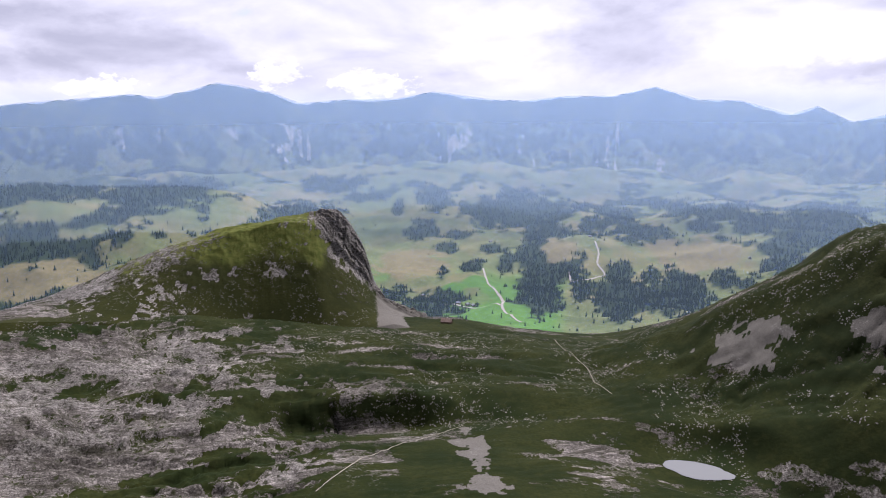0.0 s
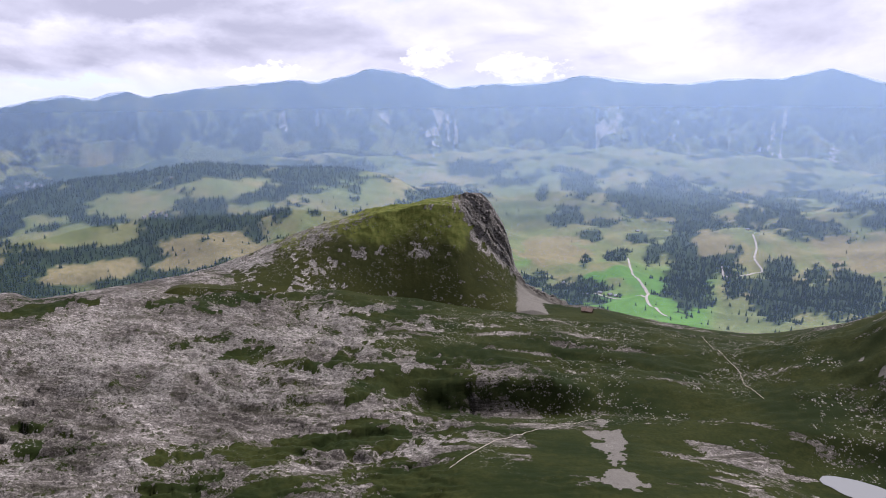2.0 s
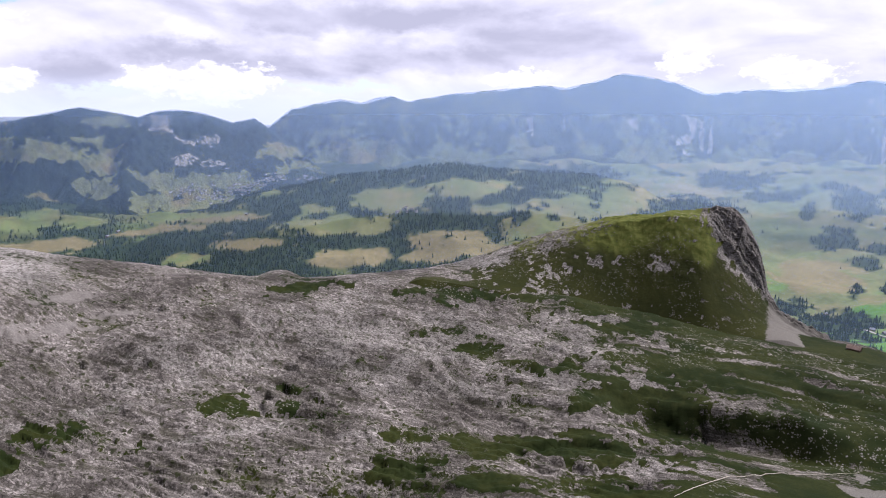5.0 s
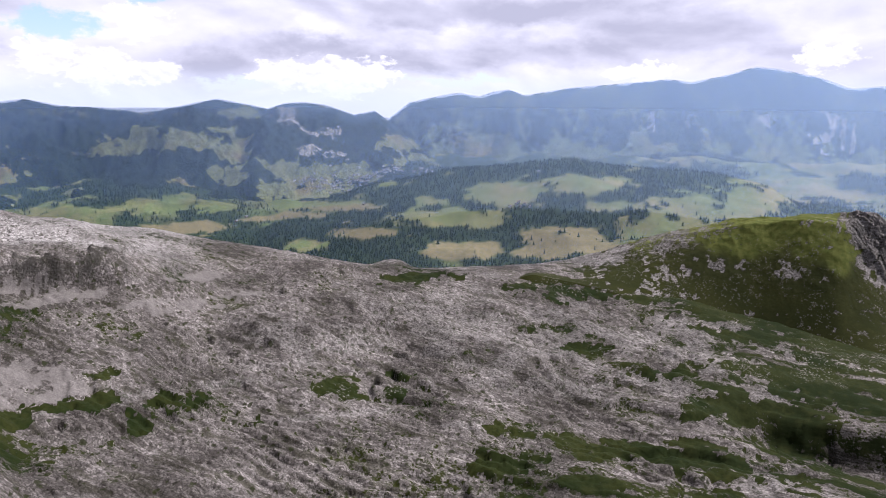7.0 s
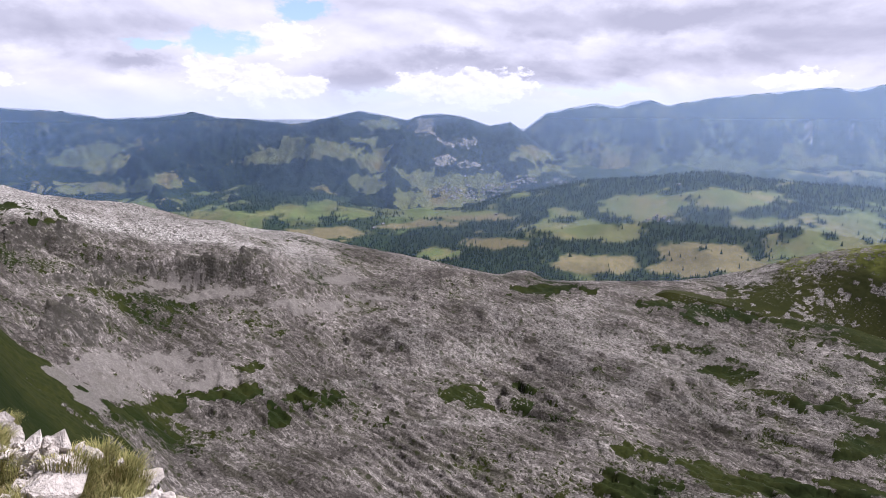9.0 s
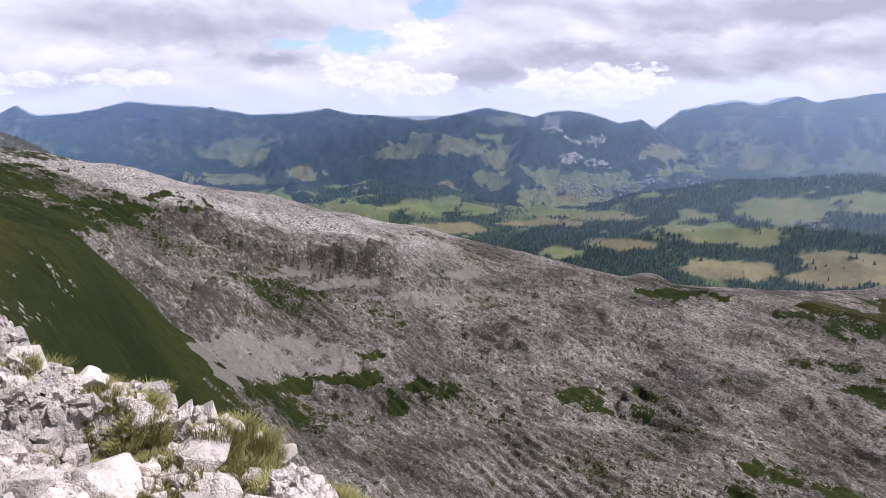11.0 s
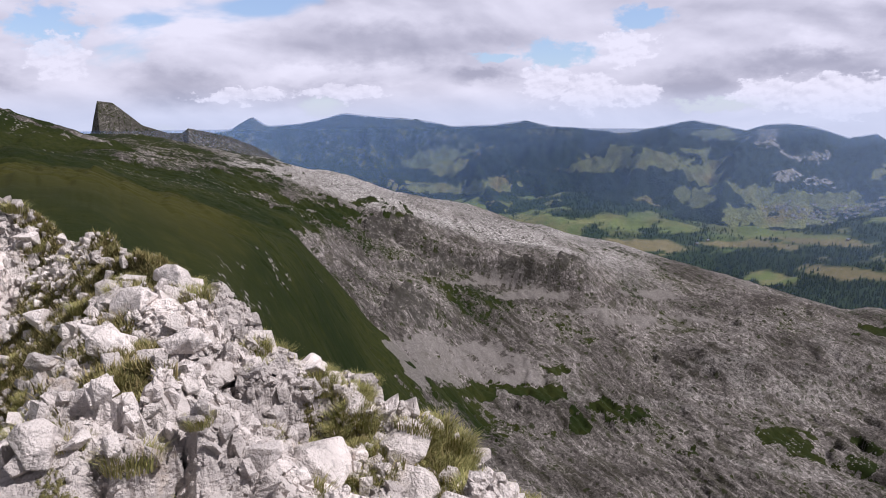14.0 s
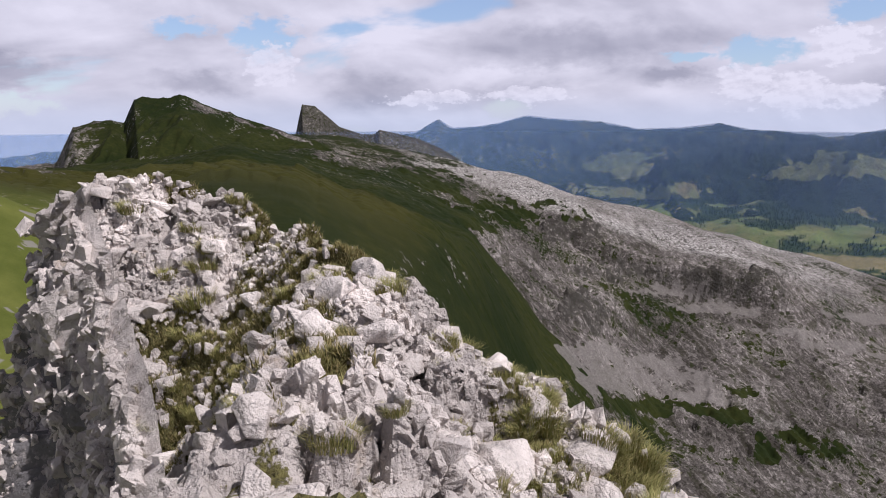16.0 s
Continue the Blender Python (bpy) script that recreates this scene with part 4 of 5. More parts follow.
def mid_shape(X, Y, A, R):
    """Side ridges that run down from the crest, with gullies between them."""
    t = np.clip((R - 2850) / 900, 0, 1)
    bend = 0.5 * fbm(X / 500, Y / 500, 3, 221)
    return (ridged(A / 7.0 + bend - 0.25 * t, 0.4 * t, 3, 222, 0.4) - 0.2) * 75 * np.sin(np.pi * t) ** 0.9 + range_shape(38, 2850, 3750, 2.2, 220)(X, Y, A, R)


MID_RIDGE = ((40, -6.8), (45.7, -2.2), (46.8, -1.45), (48.4, -1.77), (50.7, -1.0), (52.5, -0.77), (53.9, -0.86), (55.2, -1.3), (56.6, -0.98), (59, -0.53), (60.5, -0.83),
             (62.7, -1.3), (65.6, -1.79), (69.6, -1.94), (71.6, -2.24), (75.3, -2.84), (78.9, -3.9), (86, -6), (92, -8))
MID_FOOT = ((40, -7.2), (45.6, -7.0), (50.4, -8.7), (57, -9.6), (64, -10), (68, -9.8), (76, -9), (92, -9))


def mid_attrs(X, Y, Z, A, R):
    E = np.degrees(np.arctan2(Z, R))
    foot = 1 - step(E + 0.6 * fbm(A / 2, R / 200, 3, 312), -9.7, -9.1)
    return [("open", 0.16 + 0.7 * np.maximum(spots("pasture", A, E, X, Y, 0.6, 70), foot)), ("rock", 0.6 * spots("fan", A, E, X, Y, 0.9, 60))]


landform("mountain", "broad mountain with dark woods and green pastures", np.arange(40, 92.1, 0.14),
         [(2850, MID_FOOT), (3750, MID_RIDGE), (4100, lower(MID_RIDGE, 5))], MID,
         {"rows": (130, 6), "shape": mid_shape, "under": MID_RIDGE, "jag": 3}, mid_attrs)

BACK = ((55, -2.5), (61.1, -1.02), (64, -1.45), (66.5, -1.2), (69.6, -1.05), (71.9, -0.57), (74.6, -0.9), (77.8, -1.02), (79.8, -0.6), (81.7, -0.36), (84.4, -0.2), (86.6, 0.06),
        (88.5, -0.48), (90.3, -0.79), (92.6, -0.92), (93.7, -0.19), (95.4, -1.2), (100, -2), (112, -2.6), (122, -2.3), (124.5, -2.6), (128, -3), (140, -3))
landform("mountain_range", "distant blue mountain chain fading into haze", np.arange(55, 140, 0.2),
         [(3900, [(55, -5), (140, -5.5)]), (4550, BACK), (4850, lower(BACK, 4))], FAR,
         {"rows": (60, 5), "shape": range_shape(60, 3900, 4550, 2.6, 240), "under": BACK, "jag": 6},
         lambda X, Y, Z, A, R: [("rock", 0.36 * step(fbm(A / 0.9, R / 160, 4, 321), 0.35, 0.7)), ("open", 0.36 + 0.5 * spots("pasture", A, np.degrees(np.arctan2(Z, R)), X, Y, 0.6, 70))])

SPIRE = ((92, -3.4), (93.5, -2.5), (95.4, -1.7), (97.2, -1.27), (98.5, -0.99), (98.9, -1.35), (99.9, -1.35), (101.7, -0.75), (102.8, 0.23), (103.6, 0.9), (104.6, 1.03), (104.9, -0.1),
         (105.15, -1.2), (107, -3))
landform("rock_spire", "dark jagged rock tooth on a mountain crest", np.arange(92, 107, 0.07),
         [(1500, lower(SPIRE, 2.2)), (1580, SPIRE), (1620, lower(SPIRE, 0.6)), (1700, lower(SPIRE, 5))], PLATEAU,
         {"rows": (36, 6, 4), "shape": lambda X, Y, A, R: ridged(A * 1.4, R / 130, 4, 260) * 4 * step(R, 1495, 1530) * (1 - step(R, 1540, 1580))},
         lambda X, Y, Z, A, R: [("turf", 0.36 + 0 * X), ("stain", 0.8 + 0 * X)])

GREEN_RIDGE = ((101, -3.2), (104.9, -1.45), (107.1, -0.6), (110.4, 0.38), (113, 1.6), (113.7, 1.85), (114.4, 1.55), (116.9, 1.41), (117.7, -0.3), (118.6, -0.02), (120, -0.5), (121.1, -0.62),
               (122, -2.4), (123.2, -4.7), (124, -7))
landform("green_ridge", "steep grass ridge with a rocky end", np.arange(101, 124, 0.07),
         [(420, lower(GREEN_RIDGE, 9)), (520, lower(GREEN_RIDGE, 3.6)), (640, GREEN_RIDGE), (680, lower(GREEN_RIDGE, 1.5)), (800, lower(GREEN_RIDGE, 9))], PLATEAU,
         {"rows": (24, 46, 8, 4), "shape": lambda X, Y, A, R: (ridged(A / 3.2 + R / 90, R / 160, 4, 280) * 5.0 + fbm(X / 25, Y / 25, 4, 281) * 2.0) * step(R, 420, 500) * (1 - 0.7 * step(R, 560, 640))},
         lambda X, Y, Z, A, R: [("turf", np.clip(1 - 0.55 * step(A + 0.02 * (R - 600) + 0.8 * fbm(X / 14, Y / 14, 3, 284), 118.6, 120.4) - 0.7 * step(fbm(A / 1.5, R / 14, 3, 283), 0.3, 0.7) * step(A, 114, 112) * step(R, 590, 615) + 0.15 * fbm(X / 30, Y / 30, 3, 282), 0, 1)), ("scree", 0 * X), ("dry", 0 * X), ("fleck", step(fbm(X / 30, Y / 30, 3, 285), 0.1, 0.5))], "ridge")

# ---- see-through rings added in place of haze over the valley ----
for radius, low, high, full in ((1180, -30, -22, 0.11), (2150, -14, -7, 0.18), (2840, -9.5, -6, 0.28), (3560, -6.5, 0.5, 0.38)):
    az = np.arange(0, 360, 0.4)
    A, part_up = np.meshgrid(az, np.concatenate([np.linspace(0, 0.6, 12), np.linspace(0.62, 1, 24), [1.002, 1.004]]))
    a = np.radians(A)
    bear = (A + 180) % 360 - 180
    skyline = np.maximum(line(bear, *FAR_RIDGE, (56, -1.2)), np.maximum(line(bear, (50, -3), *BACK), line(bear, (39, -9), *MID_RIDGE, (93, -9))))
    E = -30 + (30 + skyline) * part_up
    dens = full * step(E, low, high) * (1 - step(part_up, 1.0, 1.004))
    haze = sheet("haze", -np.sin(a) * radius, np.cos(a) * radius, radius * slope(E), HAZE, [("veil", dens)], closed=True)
    tagged(haze, "thin blue see-through ring standing in for valley haze", "haze", kind="structure")

# ---- the rock crest in front of the camera ----


def crest_edge(y):
    """Where the crest breaks off on its far side."""
    return soft(y, (-9, -12.2), (-5.7, -11.8), (-4.2, -11.8), (-3.3, -11), (-1.5, -9.2), (-0.33, -7.4), (0.54, -6.4), (1.06, -6.2), (2.1, -6.0), (4, -5), (9, -3), width=0.4)


def cliff_edge(x):
    """Where the crest falls off as a cliff on the other side."""
    return soft(x, (-14, -9.0), (-11.6, -7.1), (-10.6, -6.25), (-8.8, -4.85), (-7.9, -4.25), (-6.5, -3.5), (-3, -2.8), (4, -2.5), width=0.4)


def crest_height(x, y):
    """The worn shape of the crest, before its blocks."""
    x, y = np.asarray(x, float), np.asarray(y, float)
    yc = np.maximum(y, cliff_edge(x) - 0.3)
    edge = crest_edge(yc)
    top = soft(yc, (-9, -2.6), (-7.5, -1.9), (-5.7, -1.05), (-4.2, -1.42), (-3.3, -1.58), (-1.5, -2.02), (-0.33, -2.36), (0.54, -2.54), (1.06, -2.8), (2.1, -3.5), (3, -4.6), (5, -8), (12, -18), width=0.3)
    fall = soft(yc, (-9, 0.55), (-5, 0.62), (-3.8, 0.68), (-2.8, 0.5), (-1.9, 0.02), (-1, -0.1), (0, -0.06), (1, -0.02), (3, 0.0), width=0.4)
    back = np.clip(x - edge, 0, 7.5)
    far, side = np.maximum(0, edge - x), np.maximum(0, cliff_edge(x) + 0.25 - y)
    return top - fall * back - far * 1.1 - 0.25 * np.minimum(far, 2) - 14.0 * np.minimum(side, 1.6) - 0.8 * np.maximum(0, side - 1.6)



def moss_cover(x, y):
    """Where turf and moss lie between the rocks."""
    n = fbm(x / 1.5, y / 1.5, 3, 410) + 0.6 * fbm(x / 0.42, y / 0.42, 3, 411)
    gully = np.exp(-((y + 3.1 + 0.25 * (x + 9)) / 0.75) ** 2) * step(x - crest_edge(y), 0.7, 1.5) * (1 - step(x, -7.6, -6.8))
    strip = np.exp(-((x - crest_edge(y) - 0.95) / 0.75) ** 2) * step(y, -1.0, 0.2)
    rim = 0.7 * np.exp(-((x - crest_edge(y) - 0.15) / 0.3) ** 2) * step(y, 0.5, -2)
    return np.clip(np.maximum(np.maximum(0.75 * gully, 0.9 * strip), rim) + 0.75 * n + 0.24, 0, 1)


def crest_surface(x, y):
    wx, wy = x + 0.12 * fbm(x / 0.5, y / 0.5, 2, 400), y + 0.12 * fbm(x / 0.5, y / 0.5, 2, 401)
    u, v = 0.85 * wx + 0.53 * wy, (-0.53 * wx + 0.85 * wy) * 0.75
    near_cliff = np.clip((cliff_edge(x) - y) / 1.5, 0, 1)
    rough = 1 - 0.5 * moss_cover(x, y)
    z = crest_height(x, y) + fbm(x / 1.7, y / 1.7, 3, 402) * 0.16
    z = z + rough * (cell_blocks(u, v, 1.15, 430, 0.17, 0.5, 0.32) + cell_blocks(u + 3, v, 0.46, 440, 0.07, 0.5, 0.13) + cell_blocks(u, v + 5, 0.17, 450, 0.018, 0.4, 0.03))
    return z + near_cliff * (ridged(x / 1.1, y / 0.9, 4, 460) * 0.3)


def limestone():
    m = Nodes("pale limestone", 0.85, 0.2)
    big, mid, fine, pit = m.noise(0.9, 4), m.noise(0.16, 6, 0.65), m.noise(0.035, 4, 0.7), m.cells(0.022)
    c = m.mix(m.ramp(big, 0.35, 0.65), (0.40, 0.375, 0.358), (0.68, 0.64, 0.612))
    c = m.mix(m.ramp(mid, 0.55, 0.70), c, (0.24, 0.226, 0.216))
    c = m.mix(m.math("MULTIPLY", m.ramp(fine, 0.55, 0.7), 0.5), c, (0.70, 0.66, 0.62))
    # shade of the steep side, mixed into the rock colour as dark grey
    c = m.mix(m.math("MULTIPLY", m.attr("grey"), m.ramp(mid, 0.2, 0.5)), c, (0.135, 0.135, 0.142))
    info = m.add("ShaderNodeObjectInfo")
    own = m.math("ADD", m.math("MULTIPLY", info.outputs["Random"], 0.5), m.math("MULTIPLY", m.geo.outputs["Random Per Island"], 0.5))
    c = m.mix(1.0, c, m.mix(m.ramp(own, 0.15, 0.85), (0.98, 0.94, 0.915), (1.36, 1.31, 1.28)), "MULTIPLY")
    rust = m.math("MULTIPLY", m.ramp(m.noise(0.5, 5, 0.6), 0.62, 0.72), 0.45)
    c = m.mix(rust, c, (0.36, 0.27, 0.18))
    low = m.math("ADD", m.attr("moss"), m.math("MULTIPLY_ADD", m.math("SUBTRACT", mid, 0.5), 1.3, m.math("MULTIPLY", m.math("SUBTRACT", fine, 0.5), 0.8)))
    soil = m.mix(m.ramp(fine, 0.35, 0.65), (0.06, 0.054, 0.022), (0.15, 0.135, 0.05))
    c = m.mix(m.ramp(low, 0.45, 0.6), c, soil)
    split = m.ramp(m.cells(0.16, "DISTANCE_TO_EDGE", (1, 1.3, 1)), 0.0, 0.045)
    h_ = m.math("ADD", m.math("MULTIPLY", mid, 1.0), m.math("MULTIPLY_ADD", fine, 0.4, m.math("MULTIPLY", pit, -0.1)))
    m.bump(m.math("ADD", h_, m.math("MULTIPLY", split, 0.035)), 1.0, 0.085)
    return m.colour(c)


def blades(name, a, b_):
    m = Nodes(name, 0.7, 0.2)
    rnd = m.geo.outputs["Random Per Island"]
    return m.colour(m.mix(rnd, a, b_))


LIMESTONE = limestone()
GRASS = blades("grass blades", (0.13, 0.145, 0.035), (0.40, 0.35, 0.15))
MOSS = blades("moss and dry grass", (0.11, 0.112, 0.032), (0.30, 0.24, 0.11))

xs = np.concatenate([np.linspace(-26, -14, 24), np.arange(-13.9, -3.6, 0.042), np.linspace(-3.5, 6, 80)])
ys = np.concatenate([np.linspace(-24, -10.2, 30), np.arange(-10, 3.5, 0.042), np.linspace(3.6, 14, 30)])
xs, ys = np.meshgrid(xs[::-1], ys)
zs = crest_surface(xs, ys)
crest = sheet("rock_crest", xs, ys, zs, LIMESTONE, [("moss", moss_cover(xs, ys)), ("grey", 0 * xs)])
crest.data.polygons.foreach_set("use_smooth", np.zeros(len(crest.data.polygons), bool))
tagged(crest, "broken white limestone crest with grass tufts", "rock", kind="structure")

# the steep side of the crest: along its edge, and down
along, down = np.meshgrid(np.arange(-14.5, -2.5, 0.05), np.concatenate([[-0.25, 0.0], np.geomspace(0.05, 0.8, 12), np.arange(0.85, 10, 0.055)]))
top_y = cliff_edge(along) + 0.12
top_z = crest_surface(along[:1], top_y[:1] + 0.25)
joints = cell_blocks(along, down * 0.6, 1.4, 470, 0.32, 0.45, 0.35) + cell_blocks(along + 9, down * 0.75, 0.5, 480, 0.22, 0.5, 0.18) + cell_blocks(along, down, 0.18, 485, 0.06, 0.5, 0.05)
cut = step(down, 0.0, 0.6)
face_y = top_y - 0.25 * np.sqrt(np.maximum(down, 0)) - 0.2 * down - cut * np.maximum(joints + fbm(along / 1.8, down / 2.5, 3, 491) * 0.35, -0.08) + 0.25 * (down < 0)
face_x = along + 0.1 * fbm(along / 0.6, down / 0.6, 2, 492) * cut
# "grey" grows downwards: painted shade on the side turned from the sun
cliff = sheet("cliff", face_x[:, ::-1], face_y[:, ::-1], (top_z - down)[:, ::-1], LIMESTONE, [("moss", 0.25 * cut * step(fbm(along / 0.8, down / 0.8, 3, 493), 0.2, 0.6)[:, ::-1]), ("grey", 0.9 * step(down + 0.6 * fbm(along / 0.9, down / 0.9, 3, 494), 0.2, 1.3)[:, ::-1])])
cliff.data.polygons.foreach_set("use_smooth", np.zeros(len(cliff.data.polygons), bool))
tagged(cliff, "sheer limestone cliff below the crest, shade painted in grey", "cliff", kind="structure")


def hull(name, points, material, worn=True):
    bm = bmesh.new()
    for p in points:
        bm.verts.new(p)
    out = bmesh.ops.convex_hull(bm, input=bm.verts[:])
    bmesh.ops.delete(bm, geom=[v for v in bm.verts if not v.link_faces], context="VERTS")
    bmesh.ops.dissolve_limit(bm, angle_limit=radians(14), verts=bm.verts[:], edges=bm.edges[:])
    if worn:
        bmesh.ops.bevel(bm, geom=bm.edges[:], offset=0.02, segments=1, affect="EDGES", clamp_overlap=True)
    bmesh.ops.triangulate(bm, faces=bm.faces[:])
    me = bpy.data.meshes.new(name)
    bm.to_mesh(me)
    bm.free()
    me.materials.append(material)
    return me


def stone_points(rng, squat):
    pts = []
    for _ in range(15):
        p = Vector((rng.uniform(-1, 1), rng.uniform(-1, 1), rng.uniform(-1, 1)))
        m = max(abs(p.x), abs(p.y), abs(p.z))
        p = p / m * rng.uniform(0.75, 1.0)
        pts.append((p.x * 0.62, p.y * rng.uniform(0.38, 0.5), p.z * squat))
    return pts


rng = random.Random(21)
CHIPS = [hull("chip", stone_points(rng, rng.uniform(0.25, 0.5)), LIMESTONE, False) for _ in range(10)]
STONES = [hull("limestone_block", stone_points(rng, rng.uniform(0.28, 0.45)), LIMESTONE) for _ in range(22)]
BLOCKS = []


def block(x, y, size):
    BLOCKS.append((x, y, size))


# the larger loose blocks: place and length
block(-7.11, -2.19, 0.48)
block(-7.58, -2.04, 0.32)
block(-7.13, -1.54, 0.29)
block(-9.74, -3.19, 0.25)
block(-9.41, -3.13, 0.28)
block(-4.79, -1.07, 0.28)
block(-5.16, -0.64, 0.29)
block(-5.10, -0.41, 0.13)
block(-6.73, -0.69, 0.22)
block(-5.14, -0.25, 0.11)
block(-4.90, 0.08, 0.20)
block(-4.41, -0.25, 0.22)
block(-4.07, -0.52, 0.20)
block(-3.86, -0.70, 0.16)
block(-11.31, -5.20, 0.32)
block(-10.68, -4.72, 0.14)
block(-5.38, -1.64, 0.18)
block(-6.77, -1.19, 0.16)
block(-8.42, -1.20, 0.20)
block(-10.09, -3.00, 0.17)
block(-5.78, 0.65, 0.07)
block(-5.12, -1.35, 0.17)
block(-5.86, -1.12, 0.21)
block(-5.80, -1.39, 0.19)
block(-5.90, -0.37, 0.19)
block(-5.79, -0.83, 0.19)
block(-5.47, -0.13, 0.16)
block(-8.66, -1.87, 0.21)
block(-9.78, -2.50, 0.20)
block(-7.67, -0.54, 0.15)
block(-6.91, -0.21, 0.14)
block(-9.14, -3.45, 0.24)
block(-10.76, -3.64, 0.23)
block(-11.64, -4.48, 0.15)
block(-11.68, -4.97, 0.15)
block(-10.80, -5.34, 0.24)
block(-9.99, -5.56, 0.27)
block(-9.80, -6.24, 0.37)
block(-11.08, -6.92, 0.26)
block(-11.41, -6.50, 0.21)
block(-8.48, -3.97, 0.24)
block(-8.90, -4.37, 0.25)
block(-4.43, -1.68, 0.16)
block(-3.81, -1.24, 0.15)
block(-3.73, -0.95, 0.14)
block(-7.56, -3.51, 0.29)
block(-5.09, 0.24, 0.13)
block(-6.48, 0.52, 0.10)

for k in range(250):
    y = rng.uniform(-7.5, 2.2)
    x = float(crest_edge(y)) + rng.uniform(0.0, 5.5) * rng.uniform(0.3, 1)
    if y > float(cliff_edge(x)) + 0.1 and x < -4.0 and float(moss_cover(np.array(x), np.array(y))) < 0.6:
        BLOCKS.append((x, y, 0.12 + 0.26 * rng.random() ** 2))
for x, y, size in BLOCKS:
    ob = new("limestone_block", rng.choice(STONES))
    z = float(crest_surface(np.array([[x]]), np.array([[y]]))[0, 0])
    ob.parent = crest
    ob.matrix_basis = pose(x, y, z + size * 0.06, rng.uniform(-28, 28), rng.uniform(-28, 28), rng.uniform(0, 360)) @ Matrix.Scale(size * 1.35, 4)


def rubble():
    """Small broken stones in the joints and on the turf."""
    g = np.random.default_rng(5)
    n = 30000
    y = g.uniform(-7.8, 2.4, n)
    x = crest_edge(y) + np.abs(g.normal(0, 2.6, n)) - 0.15
    keep = (y > cliff_edge(x)) & (x < -3.9) & (g.random(n) > (0.8 + 0.4 * step(y, -2.2, -1.2)) * moss_cover(x, y))
    x, y = x[keep], y[keep]
    z = crest_surface(x[None, :], y[None, :])[0]
    base = []
    for me in CHIPS:
        base.append((np.array([v.co[:] for v in me.vertices]), np.array([p.vertices[:] for p in me.polygons])))
    vs, fs, o = [], [], 0
    for k in range(len(x)):
        v, f = base[k % len(base)]
        s = 0.03 + 0.13 * g.random() ** 3
        m = np.array(Euler(g.uniform(-3, 3, 3)).to_matrix())
        vs.append(v @ m.T * s + (x[k], y[k], z[k] + 0.2 * s))
        fs.append(f + o)
        o += len(v)
    me = bpy.data.meshes.new("rubble")
    me.from_pydata(np.concatenate(vs).tolist(), [], np.concatenate(fs).tolist())
    me.materials.append(LIMESTONE)
    return tagged(new("rubble", me), "loose pale limestone rubble on the crest", "stones", kind="stuff")


rubble()


def wall_stones():
    """Angular blocks that stand out of the steep side."""
    g = np.random.default_rng(21)
    base = [(np.array([v.co[:] for v in me.vertices]), np.array([p.vertices[:] for p in me.polygons])) for me in CHIPS]
    px, py, pz = face_x, face_y, top_z - down
    vs, fs, o = [], [], 0
    for k in range(9000):
        i, j = 1 + int(100 * g.random() ** 1.6), g.integers(0, px.shape[1])
        v, f = base[k % len(base)]
        s = 0.06 + 0.26 * g.random() ** 3
        m = np.array(Euler(g.uniform(-3, 3, 3)).to_matrix())
        vs.append(v @ m.T * s + (px[i, j], py[i, j], pz[i, j]))
        fs.append(f + o)
        o += len(v)
    me = bpy.data.meshes.new("wall_stones")
    me.from_pydata(np.concatenate(vs).tolist(), [], np.concatenate(fs).tolist())
    me.materials.append(LIMESTONE)
    return tagged(new("wall_stones", me), "small angular limestone blocks standing out of the cliff", "stones", kind="stuff")


wall_stones()


def blade_mesh(name, count, spread, tall, seed):
    g = random.Random(seed)
    v, f = [], []
    for _ in range(count):
        a, q = g.uniform(0, 6.283), spread * math.sqrt(g.random())
        bx, by = q * math.cos(a), q * math.sin(a)
        lean = g.uniform(0.15, 1.0) * tall
        a2 = a + g.uniform(-0.9, 0.9)
        h_ = tall * g.uniform(0.45, 1.0)
        w = 0.0085 * g.uniform(0.7, 1.4)
        px, py = -math.sin(a2) * w, math.cos(a2) * w
        n = len(v)
        v += [(bx - px, by - py, -0.03), (bx + px, by + py, -0.03)]
        mx, my = bx + math.cos(a2) * lean * 0.35, by + math.sin(a2) * lean * 0.35
        v += [(mx + px * 0.8, my + py * 0.8, h_ * 0.62), (mx - px * 0.8, my - py * 0.8, h_ * 0.62)]
        v.append((bx + math.cos(a2) * lean, by + math.sin(a2) * lean, h_ * 0.95))
        f += [(n, n + 1, n + 2, n + 3), (n + 3, n + 2, n + 4)]
    me = bpy.data.meshes.new(name)
    me.from_pydata(v, [], f)
    me.materials.append(GRASS)
    return me


TUFTS = [blade_mesh("grass_tuft", 420, 0.5, 0.5, 70 + k) for k in range(6)]


def tuft(x, y, size):
    ob = new("grass_tuft", rng.choice(TUFTS))
    z = float(crest_surface(np.array([[x]]), np.array([[y]]))[0, 0])
    ob.matrix_basis = pose(x, y, z - 0.01, rng.uniform(-8, 8), rng.uniform(-8, 8), rng.uniform(0, 360)) @ Matrix.Scale(size * 1.3, 4)
    tagged(ob, "yellow-green grass tuft growing between limestone blocks", "grass", "tufts on the crest")


tuft(-5.18, -0.93, 0.26)
tuft(-7.24, -0.98, 0.26)
tuft(-6.62, -0.55, 0.18)
tuft(-7.86, -1.47, 0.18)
tuft(-4.35, -1.46, 0.16)
tuft(-4.27, -1.22, 0.16)
tuft(-4.12, -0.88, 0.23)
tuft(-4.15, -0.66, 0.19)
tuft(-4.68, -0.00, 0.26)
tuft(-6.50, 0.37, 0.15)
tuft(-6.04, 0.49, 0.19)
tuft(-6.12, 0.69, 0.20)
tuft(-5.82, 0.84, 0.19)
tuft(-5.42, 0.65, 0.20)
